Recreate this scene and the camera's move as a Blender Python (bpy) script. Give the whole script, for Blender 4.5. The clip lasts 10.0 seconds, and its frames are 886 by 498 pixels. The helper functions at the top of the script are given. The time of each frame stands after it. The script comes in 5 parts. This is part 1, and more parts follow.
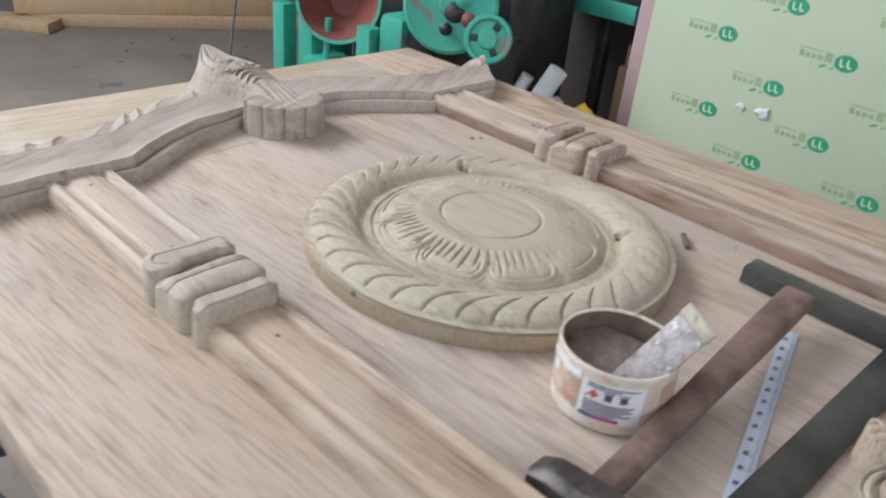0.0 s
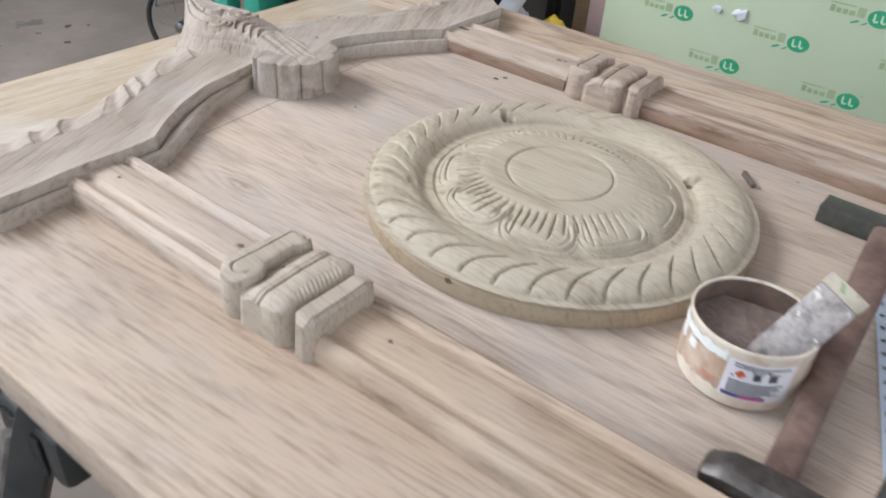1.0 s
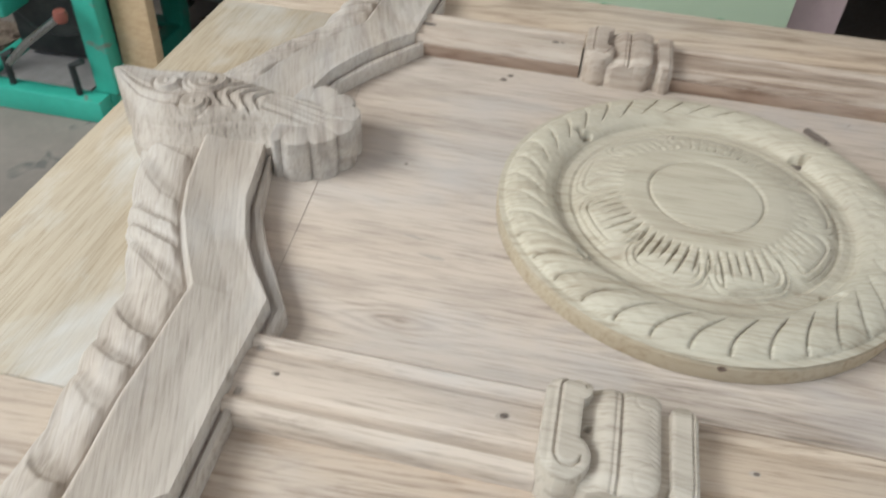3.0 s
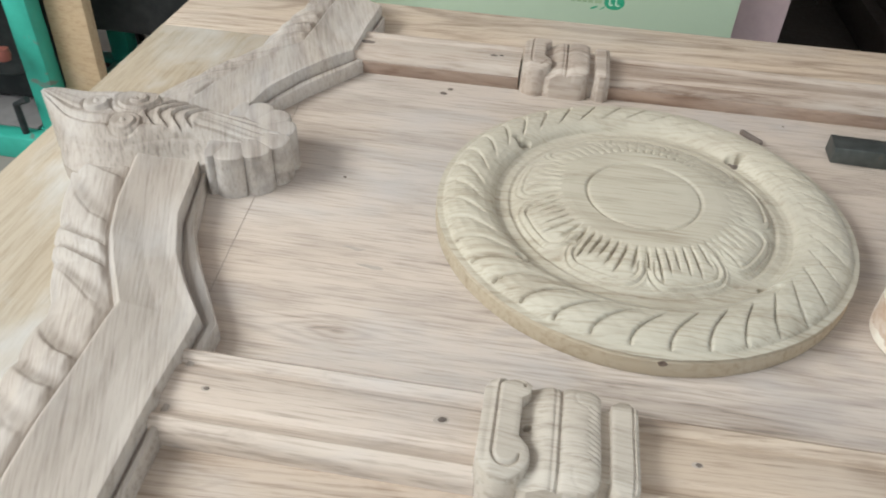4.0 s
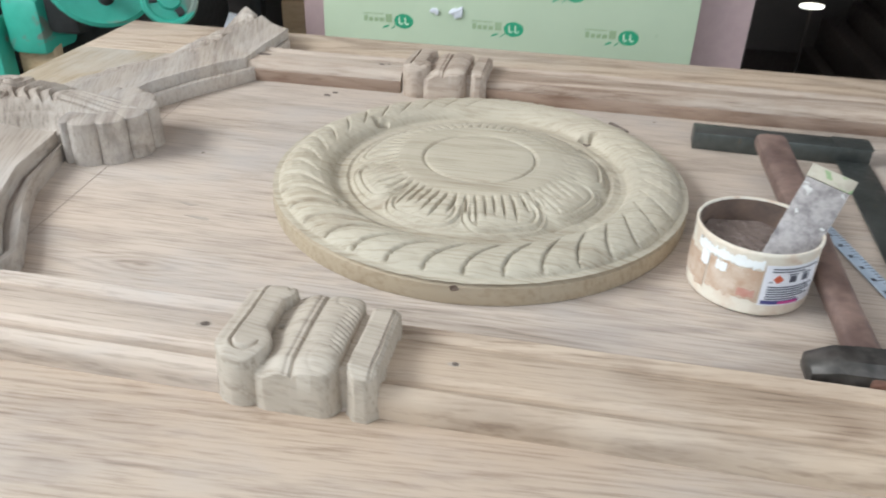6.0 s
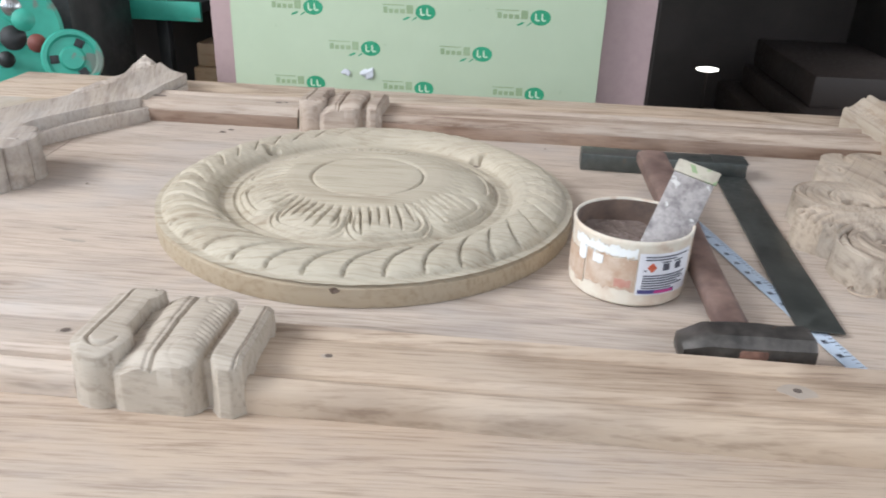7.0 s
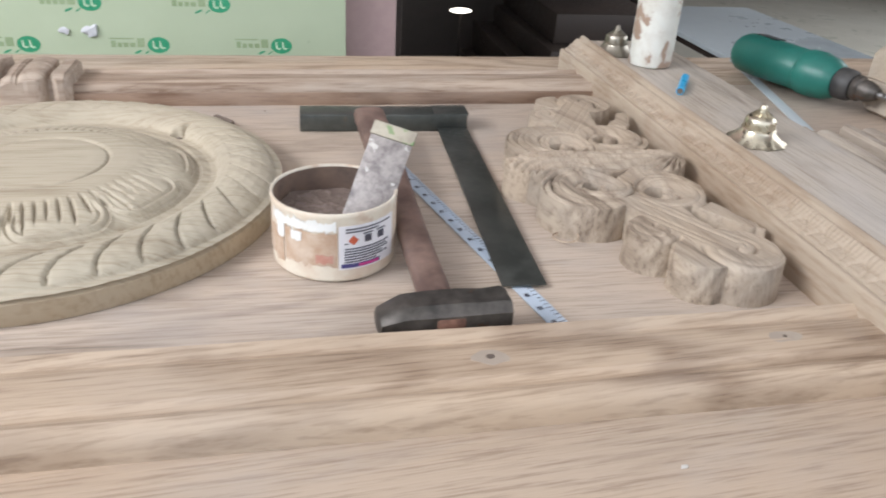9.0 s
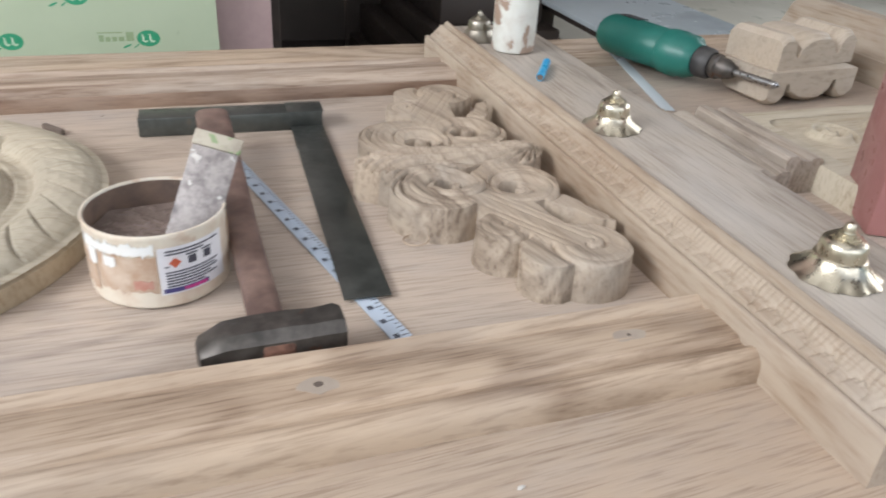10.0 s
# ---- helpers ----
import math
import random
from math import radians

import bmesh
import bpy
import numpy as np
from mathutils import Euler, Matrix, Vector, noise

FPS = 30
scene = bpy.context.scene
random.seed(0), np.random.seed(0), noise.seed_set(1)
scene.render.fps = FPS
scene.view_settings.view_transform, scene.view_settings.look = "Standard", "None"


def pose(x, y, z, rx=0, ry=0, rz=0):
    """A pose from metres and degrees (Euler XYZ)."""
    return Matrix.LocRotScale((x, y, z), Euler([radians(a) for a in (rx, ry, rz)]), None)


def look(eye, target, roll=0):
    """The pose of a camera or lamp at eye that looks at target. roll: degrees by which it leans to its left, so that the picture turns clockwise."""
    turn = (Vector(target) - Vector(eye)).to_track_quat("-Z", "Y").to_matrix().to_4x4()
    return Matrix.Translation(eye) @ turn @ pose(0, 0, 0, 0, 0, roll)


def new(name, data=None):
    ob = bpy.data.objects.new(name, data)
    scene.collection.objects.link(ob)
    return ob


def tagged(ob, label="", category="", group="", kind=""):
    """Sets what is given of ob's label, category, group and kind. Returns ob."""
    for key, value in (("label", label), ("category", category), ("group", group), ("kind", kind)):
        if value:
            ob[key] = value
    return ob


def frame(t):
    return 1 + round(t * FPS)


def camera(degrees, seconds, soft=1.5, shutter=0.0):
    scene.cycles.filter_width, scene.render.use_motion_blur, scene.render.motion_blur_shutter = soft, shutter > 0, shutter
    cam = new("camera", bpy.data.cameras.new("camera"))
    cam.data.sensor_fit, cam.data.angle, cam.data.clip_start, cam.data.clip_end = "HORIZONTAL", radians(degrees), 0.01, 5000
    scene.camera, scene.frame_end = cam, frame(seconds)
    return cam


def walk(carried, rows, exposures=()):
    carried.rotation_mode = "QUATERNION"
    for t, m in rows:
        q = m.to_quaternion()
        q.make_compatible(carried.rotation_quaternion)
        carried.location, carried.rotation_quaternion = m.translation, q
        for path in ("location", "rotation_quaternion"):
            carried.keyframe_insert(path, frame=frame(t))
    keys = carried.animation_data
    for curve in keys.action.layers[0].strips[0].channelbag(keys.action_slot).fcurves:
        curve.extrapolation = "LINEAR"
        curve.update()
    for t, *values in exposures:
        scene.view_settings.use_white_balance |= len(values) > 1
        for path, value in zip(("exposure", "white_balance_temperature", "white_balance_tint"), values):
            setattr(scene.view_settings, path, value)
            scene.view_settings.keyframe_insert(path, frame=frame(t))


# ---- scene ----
cam = camera(59.9, 10.0, soft=1.9, shutter=0.4)
PATH = [
    (0, (0.357, -0.562, 1.229), (-0.817, 0.738, 0.264), 6.1),
    (0.5, (0.278, -0.641, 1.24), (-0.785, 0.673, 0.17), 4.0),
    (1, (0.188, -0.604, 1.248), (-0.762, 0.725, 0.093), 4.5),
    (1.5, (0.004, -0.52, 1.237), (-0.878, 0.82, 0.042), 4.4),
    (2, (-0.179, -0.542, 1.234), (-0.902, 0.796, -0.065), 3.1),
    (2.5, (-0.303, -0.601, 1.267), (-0.77, 0.756, -0.127), 1.9),
    (3, (-0.293, -0.604, 1.322), (-0.563, 0.85, -0.024), 3.1),
    (3.2, (-0.292, -0.611, 1.327), (-0.535, 0.894, 0.033), 3.1),
    (4.3, (-0.242, -0.606, 1.284), (-0.399, 0.927, 0.009), 2.3),
    (4.5, (-0.232, -0.606, 1.278), (-0.342, 0.919, -0.012), 2.4),
    (5, (-0.23, -0.636, 1.249), (-0.378, 0.882, -0.045), 1.5),
    (5.5, (-0.18, -0.648, 1.23), (-0.501, 0.914, 0.023), 0.2),
    (6, (-0.049, -0.664, 1.172), (-0.352, 1.021, 0.138), 1.6),
    (6.2, (-0.044, -0.69, 1.15), (-0.28, 1.047, 0.186), 2.9),
    (7.3, (0.014, -0.681, 1.116), (-0.081, 1.126, 0.265), 1.8),
    (7.5, (0.018, -0.679, 1.118), (0.004, 1.124, 0.252), 2.5),
    (8, (0.04, -0.664, 1.117), (0.175, 1.114, 0.212), 3.0),
    (8.5, (0.056, -0.648, 1.118), (0.306, 1.103, 0.185), 3.2),
    (9, (0.08, -0.633, 1.12), (0.457, 1.085, 0.167), 3.5),
    (9.5, (0.102, -0.621, 1.125), (0.598, 1.057, 0.156), 3.9),
    (10, (0.145, -0.607, 1.125), (0.735, 1.032, 0.143), 3.5),
]
walk(cam, [(t, look(eye, target, roll)) for t, eye, target, roll in PATH],
     [(0.0, -0.2, 6500, 10), (0.5, -0.1, 6500, 10), (1.5, -0.18, 6500, 10), (2.0, -0.28, 6500, 9), (2.5, -0.3, 6500, 6), (3.0, -0.15, 6500, 3), (4.3, -0.06, 6500, 4),
      (5.0, -0.05, 6450, 5), (5.5, -0.03, 6400, 2), (6.2, 0.0, 6400, 6), (7.3, 0.02, 6450, 9), (8.5, 0.05, 6680, 11), (10.0, -0.02, 6780, 10)])

# ---- light ----
world = bpy.data.worlds.new("world")
scene.world = world
world.use_nodes = True
wn = world.node_tree
sky = wn.nodes.new("ShaderNodeTexSky")
sky.sky_type = "NISHITA"
sky.sun_disc = False
sky.sun_elevation, sky.sun_rotation = radians(52), radians(-75)
wn.links.new(sky.outputs[0], wn.nodes["Background"].inputs[0])
wn.nodes["Background"].inputs[1].default_value = 0.12

sun = new("sun", bpy.data.lights.new("sun", "SUN"))
sun.data.energy, sun.data.angle, sun.data.color = 1.0, radians(12), (1.0, 0.96, 0.9)
sun.matrix_world = look((-4, -1.5, 6), (0, 0, 0.8))


def daylight_lamp(name, eye, target, w, h, power, color=(0.89, 0.925, 1.0)):
    """An area lamp added out of view to stand in for daylight."""
    lamp = bpy.data.lights.new(name, "AREA")
    lamp.shape, lamp.size, lamp.size_y, lamp.energy, lamp.color = "RECTANGLE", w, h, power, color
    ob = new(name, lamp)
    ob.matrix_world = look(eye, target)
    return ob


# key lamp hung inside the closed shed so that shadows fall towards +x
daylight_lamp("key_west", (-3.3, -1.0, 3.25), (0, 0.1, 0.8), 2.4, 1.6, 255)
daylight_lamp("daylight_front", (0.3, -3.6, 2.6), (0, 0.2, 0.7), 7.0, 2.2, 95)
# lamp added to brighten the grey sheet and the paving
daylight_lamp("fill_east", (5.4, 1.2, 2.3), (1.5, 1.4, 0.3), 4.5, 2.4, 135)
# fill lamp added under the closed ceiling; there is no skylight
daylight_lamp("fill_overhead", (-0.6, -0.4, 3.5), (-0.6, -0.2, 0), 4.0, 2.5, 26)

# ---- materials ----


def nodes_of(name):
    m = bpy.data.materials.new(name)
    m.use_nodes = True
    return m, m.node_tree.nodes, m.node_tree.links, m.node_tree.nodes["Principled BSDF"]


def mixed(nd, lk, fac, a, b, mode="MIX"):
    n = nd.new("ShaderNodeMix")
    n.data_type, n.blend_type = "RGBA", mode
    for sock, v in ((n.inputs[0], fac), (n.inputs[6], a), (n.inputs[7], b)):
        if hasattr(v, "is_linked"):
            lk.new(v, sock)
        elif isinstance(v, (int, float)):
            sock.default_value = v
        else:
            sock.default_value = (*v, 1)
    return n.outputs[2]


def math_node(nd, lk, op, a, b=0.0):
    n = nd.new("ShaderNodeMath")
    n.operation = op
    for sock, v in ((n.inputs[0], a), (n.inputs[1], b)):
        if hasattr(v, "is_linked"):
            lk.new(v, sock)
        else:
            sock.default_value = v
    return n.outputs[0]


def ranged(nd, lk, v, lo, hi, a=0.0, b=1.0):
    n = nd.new("ShaderNodeMapRange")
    lk.new(v, n.inputs[0])
    for i, x in enumerate((lo, hi, a, b)):
        n.inputs[i + 1].default_value = x
    return n.outputs[0]


def grain_noise(nd, lk, vec, scale, detail=4, rough=0.55, distort=0.0):
    m = nd.new("ShaderNodeMapping")
    lk.new(vec, m.inputs[0])
    m.inputs["Scale"].default_value = scale
    n = nd.new("ShaderNodeTexNoise")
    lk.new(m.outputs[0], n.inputs["Vector"])
    n.inputs["Scale"].default_value = 1.0
    n.inputs["Detail"].default_value = detail
    n.inputs["Roughness"].default_value = rough
    n.inputs["Distortion"].default_value = distort
    return n.outputs["Fac"]


def wood(name, light, dark, grey, turn=0.0, figure=0.45, rough=0.62, dust=0.35, bump=0.25, knots=(), rings=1.0):
    """Bare sawn timber: flat-sawn figure, broken pore streaks, grey sanding dust, stains and knots. The grain runs along x turned by `turn` degrees."""
    m, nd, lk, bsdf = nodes_of(name)
    tc, info = nd.new("ShaderNodeTexCoord"), nd.new("ShaderNodeObjectInfo")
    add = nd.new("ShaderNodeVectorMath")
    add.operation = "MULTIPLY_ADD"
    comb = nd.new("ShaderNodeCombineXYZ")
    for k in range(3):
        lk.new(info.outputs["Random"], comb.inputs[k])
    lk.new(comb.outputs[0], add.inputs[0])
    add.inputs[1].default_value = (7, 3, 1)
    lk.new(tc.outputs["Object"], add.inputs[2])
    rot = nd.new("ShaderNodeMapping")
    rot.inputs["Rotation"].default_value = (0, 0, radians(turn))
    lk.new(add.outputs[0], rot.inputs[0])
    v = rot.outputs[0]
    # growth rings cut flat: contour lines of a slow field, drawn out along the grain
    n1 = grain_noise(nd, lk, v, (1.0, 6.0, 3.0), 4, 0.5, 0.9)
    knot = None
    for kx, ky, kr in knots:
        sep = nd.new("ShaderNodeSeparateXYZ")
        lk.new(tc.outputs["Object"], sep.inputs[0])
        dx = math_node(nd, lk, "MULTIPLY", math_node(nd, lk, "SUBTRACT", sep.outputs[0], kx), 0.55)
        dy = math_node(nd, lk, "SUBTRACT", sep.outputs[1], ky)
        d = math_node(nd, lk, "SQRT", math_node(nd, lk, "ADD", math_node(nd, lk, "MULTIPLY", dx, dx), math_node(nd, lk, "MULTIPLY", dy, dy)))
        g = ranged(nd, lk, d, 0.0, kr, 1.0, 0.0)
        g = math_node(nd, lk, "MULTIPLY", g, g)
        n1 = math_node(nd, lk, "ADD", n1, math_node(nd, lk, "MULTIPLY", g, 0.24))
        core = ranged(nd, lk, d, kr * 0.05, kr * 0.4, 0.35, 0.0)
        knot = core if knot is None else math_node(nd, lk, "MAXIMUM", knot, core)
    ringv = math_node(nd, lk, "SINE", math_node(nd, lk, "MULTIPLY", n1, 64.0))
    ringv = math_node(nd, lk, "POWER", ranged(nd, lk, ringv, -1, 1), 1.7)
    pores = grain_noise(nd, lk, v, (18, 420, 140), 3, 0.65)
    lines = grain_noise(nd, lk, v, (8.0, 240, 90), 4, 0.6, 0.3)
    streak = grain_noise(nd, lk, v, (4.2, 78, 38), 7, 0.7, 0.6)
    broad = grain_noise(nd, lk, v, (1.6, 11, 11), 4, 0.55, 0.8)
    stain = grain_noise(nd, lk, v, (5.0, 9.0, 9.0), 5, 0.62, 0.4)
    # streaks gather in bands, and the figure fades in and out
    bands = ranged(nd, lk, grain_noise(nd, lk, v, (2.4, 7.5, 7.5), 3, 0.5, 0.7), 0.40, 0.62, 0.42, 1.15)
    fades = ranged(nd, lk, grain_noise(nd, lk, v, (1.6, 3.4, 3.4), 2, 0.5), 0.40, 0.60, 0.2, 1.0)
    f = math_node(nd, lk, "MULTIPLY", math_node(nd, lk, "MULTIPLY", ringv, figure * rings), fades)
    marks = math_node(nd, lk, "ADD", ranged(nd, lk, streak, 0.47, 0.68, 0, figure * 0.7), ranged(nd, lk, lines, 0.53, 0.68, 0.0, figure * 0.7))
    f = math_node(nd, lk, "ADD", f, math_node(nd, lk, "MULTIPLY", marks, bands))
    f = math_node(nd, lk, "ADD", f, ranged(nd, lk, pores, 0.49, 0.69, -0.04, 0.50))
    f = math_node(nd, lk, "ADD", f, ranged(nd, lk, broad, 0.50, 0.72, -0.05, figure * 0.32))
    smear = grain_noise(nd, lk, v, (9.0, 64, 46), 5, 0.66, 0.7)
    f = math_node(nd, lk, "ADD", f, math_node(nd, lk, "MULTIPLY", ranged(nd, lk, smear, 0.55, 0.70, 0.0, 0.38), bands))
    if knot is not None:
        f = math_node(nd, lk, "ADD", f, knot)
    col = mixed(nd, lk, f, light, dark)
    col = mixed(nd, lk, ranged(nd, lk, stain, 0.48, 0.68, 0, dust), col, grey)
    warm = grain_noise(nd, lk, v, (2.0, 4.5, 4.5), 3, 0.5)
    col = mixed(nd, lk, ranged(nd, lk, warm, 0.35, 0.65, 0.0, 0.5), col, mixed(nd, lk, 1.0, col, (1.06, 0.97, 0.88), "MULTIPLY"))
    tint = ranged(nd, lk, info.outputs["Random"], 0, 1, 0.93, 1.05)
    tn = nd.new("ShaderNodeCombineColor")
    for k in range(3):
        lk.new(tint, tn.inputs[k])
    col = mixed(nd, lk, 1.0, col, tn.outputs[0], "MULTIPLY")
    lk.new(col, bsdf.inputs["Base Color"])
    lk.new(ranged(nd, lk, pores, 0.3, 0.7, rough - 0.1, rough + 0.15), bsdf.inputs["Roughness"])
    bsdf.inputs["Specular IOR Level"].default_value = 0.35
    b = nd.new("ShaderNodeBump")
    b.inputs["Strength"].default_value = bump
    b.inputs["Distance"].default_value = 0.0014
    lk.new(math_node(nd, lk, "SUBTRACT", math_node(nd, lk, "MULTIPLY", stain, 0.8), math_node(nd, lk, "ADD", pores, math_node(nd, lk, "MULTIPLY", streak, 0.7))), b.inputs["Height"])
    lk.new(b.outputs[0], bsdf.inputs["Normal"])
    return m


def surface(name, a, b, scale=6.0, rough=0.6, metal=0.0, bump=0.1, fine=60.0, dist=0.002, spots=None, lo=0.4, hi=0.65):
    """A worn plain surface: two colours mixed at two scales, uneven gloss and relief."""
    m, nd, lk, bsdf = nodes_of(name)
    tc = nd.new("ShaderNodeTexCoord")
    n1 = grain_noise(nd, lk, tc.outputs["Object"], (scale,) * 3, 5, 0.6)
    n2 = grain_noise(nd, lk, tc.outputs["Object"], (fine,) * 3, 4, 0.6)
    f = math_node(nd, lk, "ADD", ranged(nd, lk, n1, lo, hi, 0, 0.8), ranged(nd, lk, n2, 0.4, 0.7, -0.1, 0.3))
    col = mixed(nd, lk, f, a, b)
    if spots:
        n3 = grain_noise(nd, lk, tc.outputs["Object"], (spots[1],) * 3, 3, 0.6, 0.5)
        col = mixed(nd, lk, ranged(nd, lk, n3, spots[2], spots[2] + 0.04), col, spots[0])
    lk.new(col, bsdf.inputs["Base Color"])
    lk.new(ranged(nd, lk, n2, 0.3, 0.7, max(0.03, rough - 0.12), min(1, rough + 0.12)), bsdf.inputs["Roughness"])
    bsdf.inputs["Metallic"].default_value = metal
    bn = nd.new("ShaderNodeBump")
    bn.inputs["Strength"].default_value = bump
    bn.inputs["Distance"].default_value = dist
    lk.new(math_node(nd, lk, "ADD", n1, n2), bn.inputs["Height"])
    lk.new(bn.outputs[0], bsdf.inputs["Normal"])
    return m


TEAK_L, TEAK_D, TEAK_G = (0.52, 0.437, 0.362), (0.235, 0.187, 0.152), (0.44, 0.405, 0.378)
KNOTS = ((-0.414, -0.146, 0.06),)
teak = wood("teak", TEAK_L, TEAK_D, TEAK_G, figure=0.36, dust=0.55, knots=KNOTS)
teak_red = wood("teak_red", (0.44, 0.36, 0.29), (0.205, 0.14, 0.10), (0.42, 0.37, 0.32), figure=0.6)
teak_shade = wood("teak_shade", (0.31, 0.222, 0.165), (0.17, 0.105, 0.072), (0.34, 0.28, 0.235), figure=0.6, dust=0.3)
teak_cross = wood("teak_cross", (0.46, 0.385, 0.285), (0.30, 0.235, 0.155), (0.57, 0.555, 0.52), turn=90, figure=0.4, dust=0.8)
teak_brown = wood("teak_brown", (0.490, 0.393, 0.300), (0.225, 0.160, 0.113), (0.45, 0.39, 0.335), turn=-3, figure=0.64, dust=0.35)
teak_stile = wood("teak_stile", (0.478, 0.388, 0.305), (0.205, 0.145, 0.104), (0.44, 0.395, 0.36), turn=-4, figure=0.4, dust=0.45, knots=((-0.352, -0.372, 0.08),), rings=1.7)
teak_rail = wood("teak_rail", (0.40, 0.335, 0.265), (0.25, 0.18, 0.125), (0.46, 0.41, 0.36), turn=90, figure=0.45)
teak_dusty = wood("teak_dusty", (0.42, 0.365, 0.31), (0.22, 0.18, 0.148), (0.48, 0.45, 0.42), turn=70, figure=0.6, dust=0.6)
pale = wood("pale_wood", (0.497, 0.447, 0.350), (0.29, 0.235, 0.165), (0.43, 0.375, 0.295), figure=0.4, dust=0.5, bump=0.16)
pale_edge = wood("pale_edge", (0.41, 0.335, 0.235), (0.27, 0.20, 0.125), (0.40, 0.345, 0.27), turn=0, figure=0.4)
teak_grey = wood("teak_grey", (0.44, 0.39, 0.33), (0.21, 0.172, 0.14), (0.46, 0.43, 0.395), turn=90, figure=0.58, dust=0.6)
block_wood = wood("block_wood", (0.455, 0.395, 0.322), (0.25, 0.205, 0.155), (0.45, 0.41, 0.36), turn=6, figure=0.22, dust=0.5, bump=0.4)
ply = wood("plywood", (0.50, 0.36, 0.22), (0.34, 0.22, 0.12), (0.45, 0.36, 0.27), figure=0.3)
concrete = surface("concrete_floor", (0.178, 0.150, 0.124), (0.255, 0.217, 0.182), 1.6, 0.85, 0, 0.4, 30, 0.004, ((0.13, 0.118, 0.104), 5.0, 0.66))
plaster = surface("dim_plaster", (0.30, 0.27, 0.25), (0.22, 0.195, 0.18), 1.2, 0.9, 0, 0.3, 25)
pink_paint = surface("pink_paint", (0.50, 0.36, 0.35), (0.43, 0.31, 0.30), 2.0, 0.6, 0, 0.15, 40)
# near-black colour stands in for the shade of the unlit store and recess
dark_void = surface("shade_dark_wall", (0.068, 0.056, 0.049), (0.10, 0.083, 0.072), 2.0, 0.85)
# board colour cut towards black to carry the store room's shade
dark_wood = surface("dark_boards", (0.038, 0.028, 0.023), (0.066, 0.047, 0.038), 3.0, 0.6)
green_film = surface("green_film", (0.465, 0.545, 0.385), (0.495, 0.575, 0.41), 1.5, 0.38, 0, 0.05, 12)
logo_green = surface("logo_green", (0.03, 0.30, 0.15), (0.04, 0.34, 0.18), 8, 0.35)
logo_pale = surface("logo_pale", (0.55, 0.70, 0.52), (0.5, 0.66, 0.48), 8, 0.4)
logo_grey = surface("logo_grey", (0.27, 0.36, 0.20), (0.36, 0.46, 0.28), 8, 0.4)
machine_green = surface("machine_green", (0.035, 0.31, 0.22), (0.05, 0.38, 0.275), 5, 0.45, 0, 0.1, 40, 0.002, ((0.16, 0.20, 0.16), 9.0, 0.62))
machine_dark = surface("dark_iron", (0.02, 0.022, 0.022), (0.06, 0.058, 0.055), 8, 0.5, 0.3)
red_oxide = surface("red_oxide", (0.22, 0.065, 0.045), (0.15, 0.042, 0.03), 7, 0.6)
maroon = surface("maroon_paint", (0.36, 0.165, 0.155), (0.31, 0.14, 0.13), 5, 0.35)
steel_black = surface("blued_steel", (0.064, 0.069, 0.063), (0.115, 0.122, 0.112), 14, 0.42, 0.6, 0.12, 120, 0.0006, ((0.12, 0.11, 0.09), 30.0, 0.68))
iron = surface("forged_iron", (0.075, 0.070, 0.064), (0.17, 0.153, 0.138), 30, 0.45, 0.7, 0.3, 160, 0.001, ((0.16, 0.09, 0.06), 45.0, 0.66))
rust = surface("rusty_wood_end", (0.22, 0.11, 0.075), (0.09, 0.045, 0.032), 120, 0.8)
handle_wood = surface("hammer_handle", (0.105, 0.064, 0.053), (0.235, 0.155, 0.125), 26, 0.55, 0, 0.3, 130, 0.001)
brass = surface("brass", (0.68, 0.63, 0.50), (0.60, 0.54, 0.42), 20, 0.32, 1.0, 0.04, 150, 0.0004)
brass_dull = surface("brass_dull", (0.34, 0.31, 0.26), (0.42, 0.39, 0.33), 30, 0.4, 1.0, 0.1, 150, 0.0004)
tin_side = surface("putty_smeared_tin", (0.72, 0.66, 0.55), (0.62, 0.50, 0.39), 20, 0.5, 0, 0.35, 80, 0.0012, ((0.60, 0.47, 0.36), 26.0, 0.60))
tin_brown = surface("dried_putty", (0.45, 0.305, 0.21), (0.60, 0.49, 0.39), 50, 0.8, 0, 0.5, 160, 0.001)
putty = surface("wet_putty", (0.17, 0.13, 0.11), (0.26, 0.205, 0.18), 26, 0.25, 0, 0.6, 90, 0.004)
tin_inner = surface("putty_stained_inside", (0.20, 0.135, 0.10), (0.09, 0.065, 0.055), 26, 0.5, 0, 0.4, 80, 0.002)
white_paint = surface("white_smear", (0.82, 0.83, 0.81), (0.74, 0.74, 0.71), 40, 0.5)
label_white = surface("label_paper", (0.78, 0.77, 0.79), (0.70, 0.69, 0.72), 30, 0.5)
ink = surface("label_ink", (0.05, 0.05, 0.07), (0.09, 0.09, 0.11), 60, 0.5)
ink_blue = surface("label_navy", (0.05, 0.05, 0.16), (0.07, 0.06, 0.2), 60, 0.5)
ink_pink = surface("label_magenta", (0.55, 0.05, 0.25), (0.5, 0.05, 0.22), 60, 0.5)
ink_red = surface("label_red", (0.55, 0.12, 0.06), (0.5, 0.1, 0.05), 60, 0.5)
label_scrap = surface("faded_red_print", (0.46, 0.20, 0.15), (0.55, 0.32, 0.25), 90, 0.6)
blade_grey = surface("putty_blade", (0.35, 0.318, 0.30), (0.10, 0.085, 0.09), 75, 0.5, 0.1, 0.5, 220, 0.0012, ((0.52, 0.5, 0.47), 90.0, 0.66), 0.40, 0.68)
blade_end = surface("blade_end_paper", (0.42, 0.38, 0.30), (0.33, 0.29, 0.23), 60, 0.6, 0, 0.3, 120, 0.001, ((0.22, 0.30, 0.15), 70.0, 0.55))
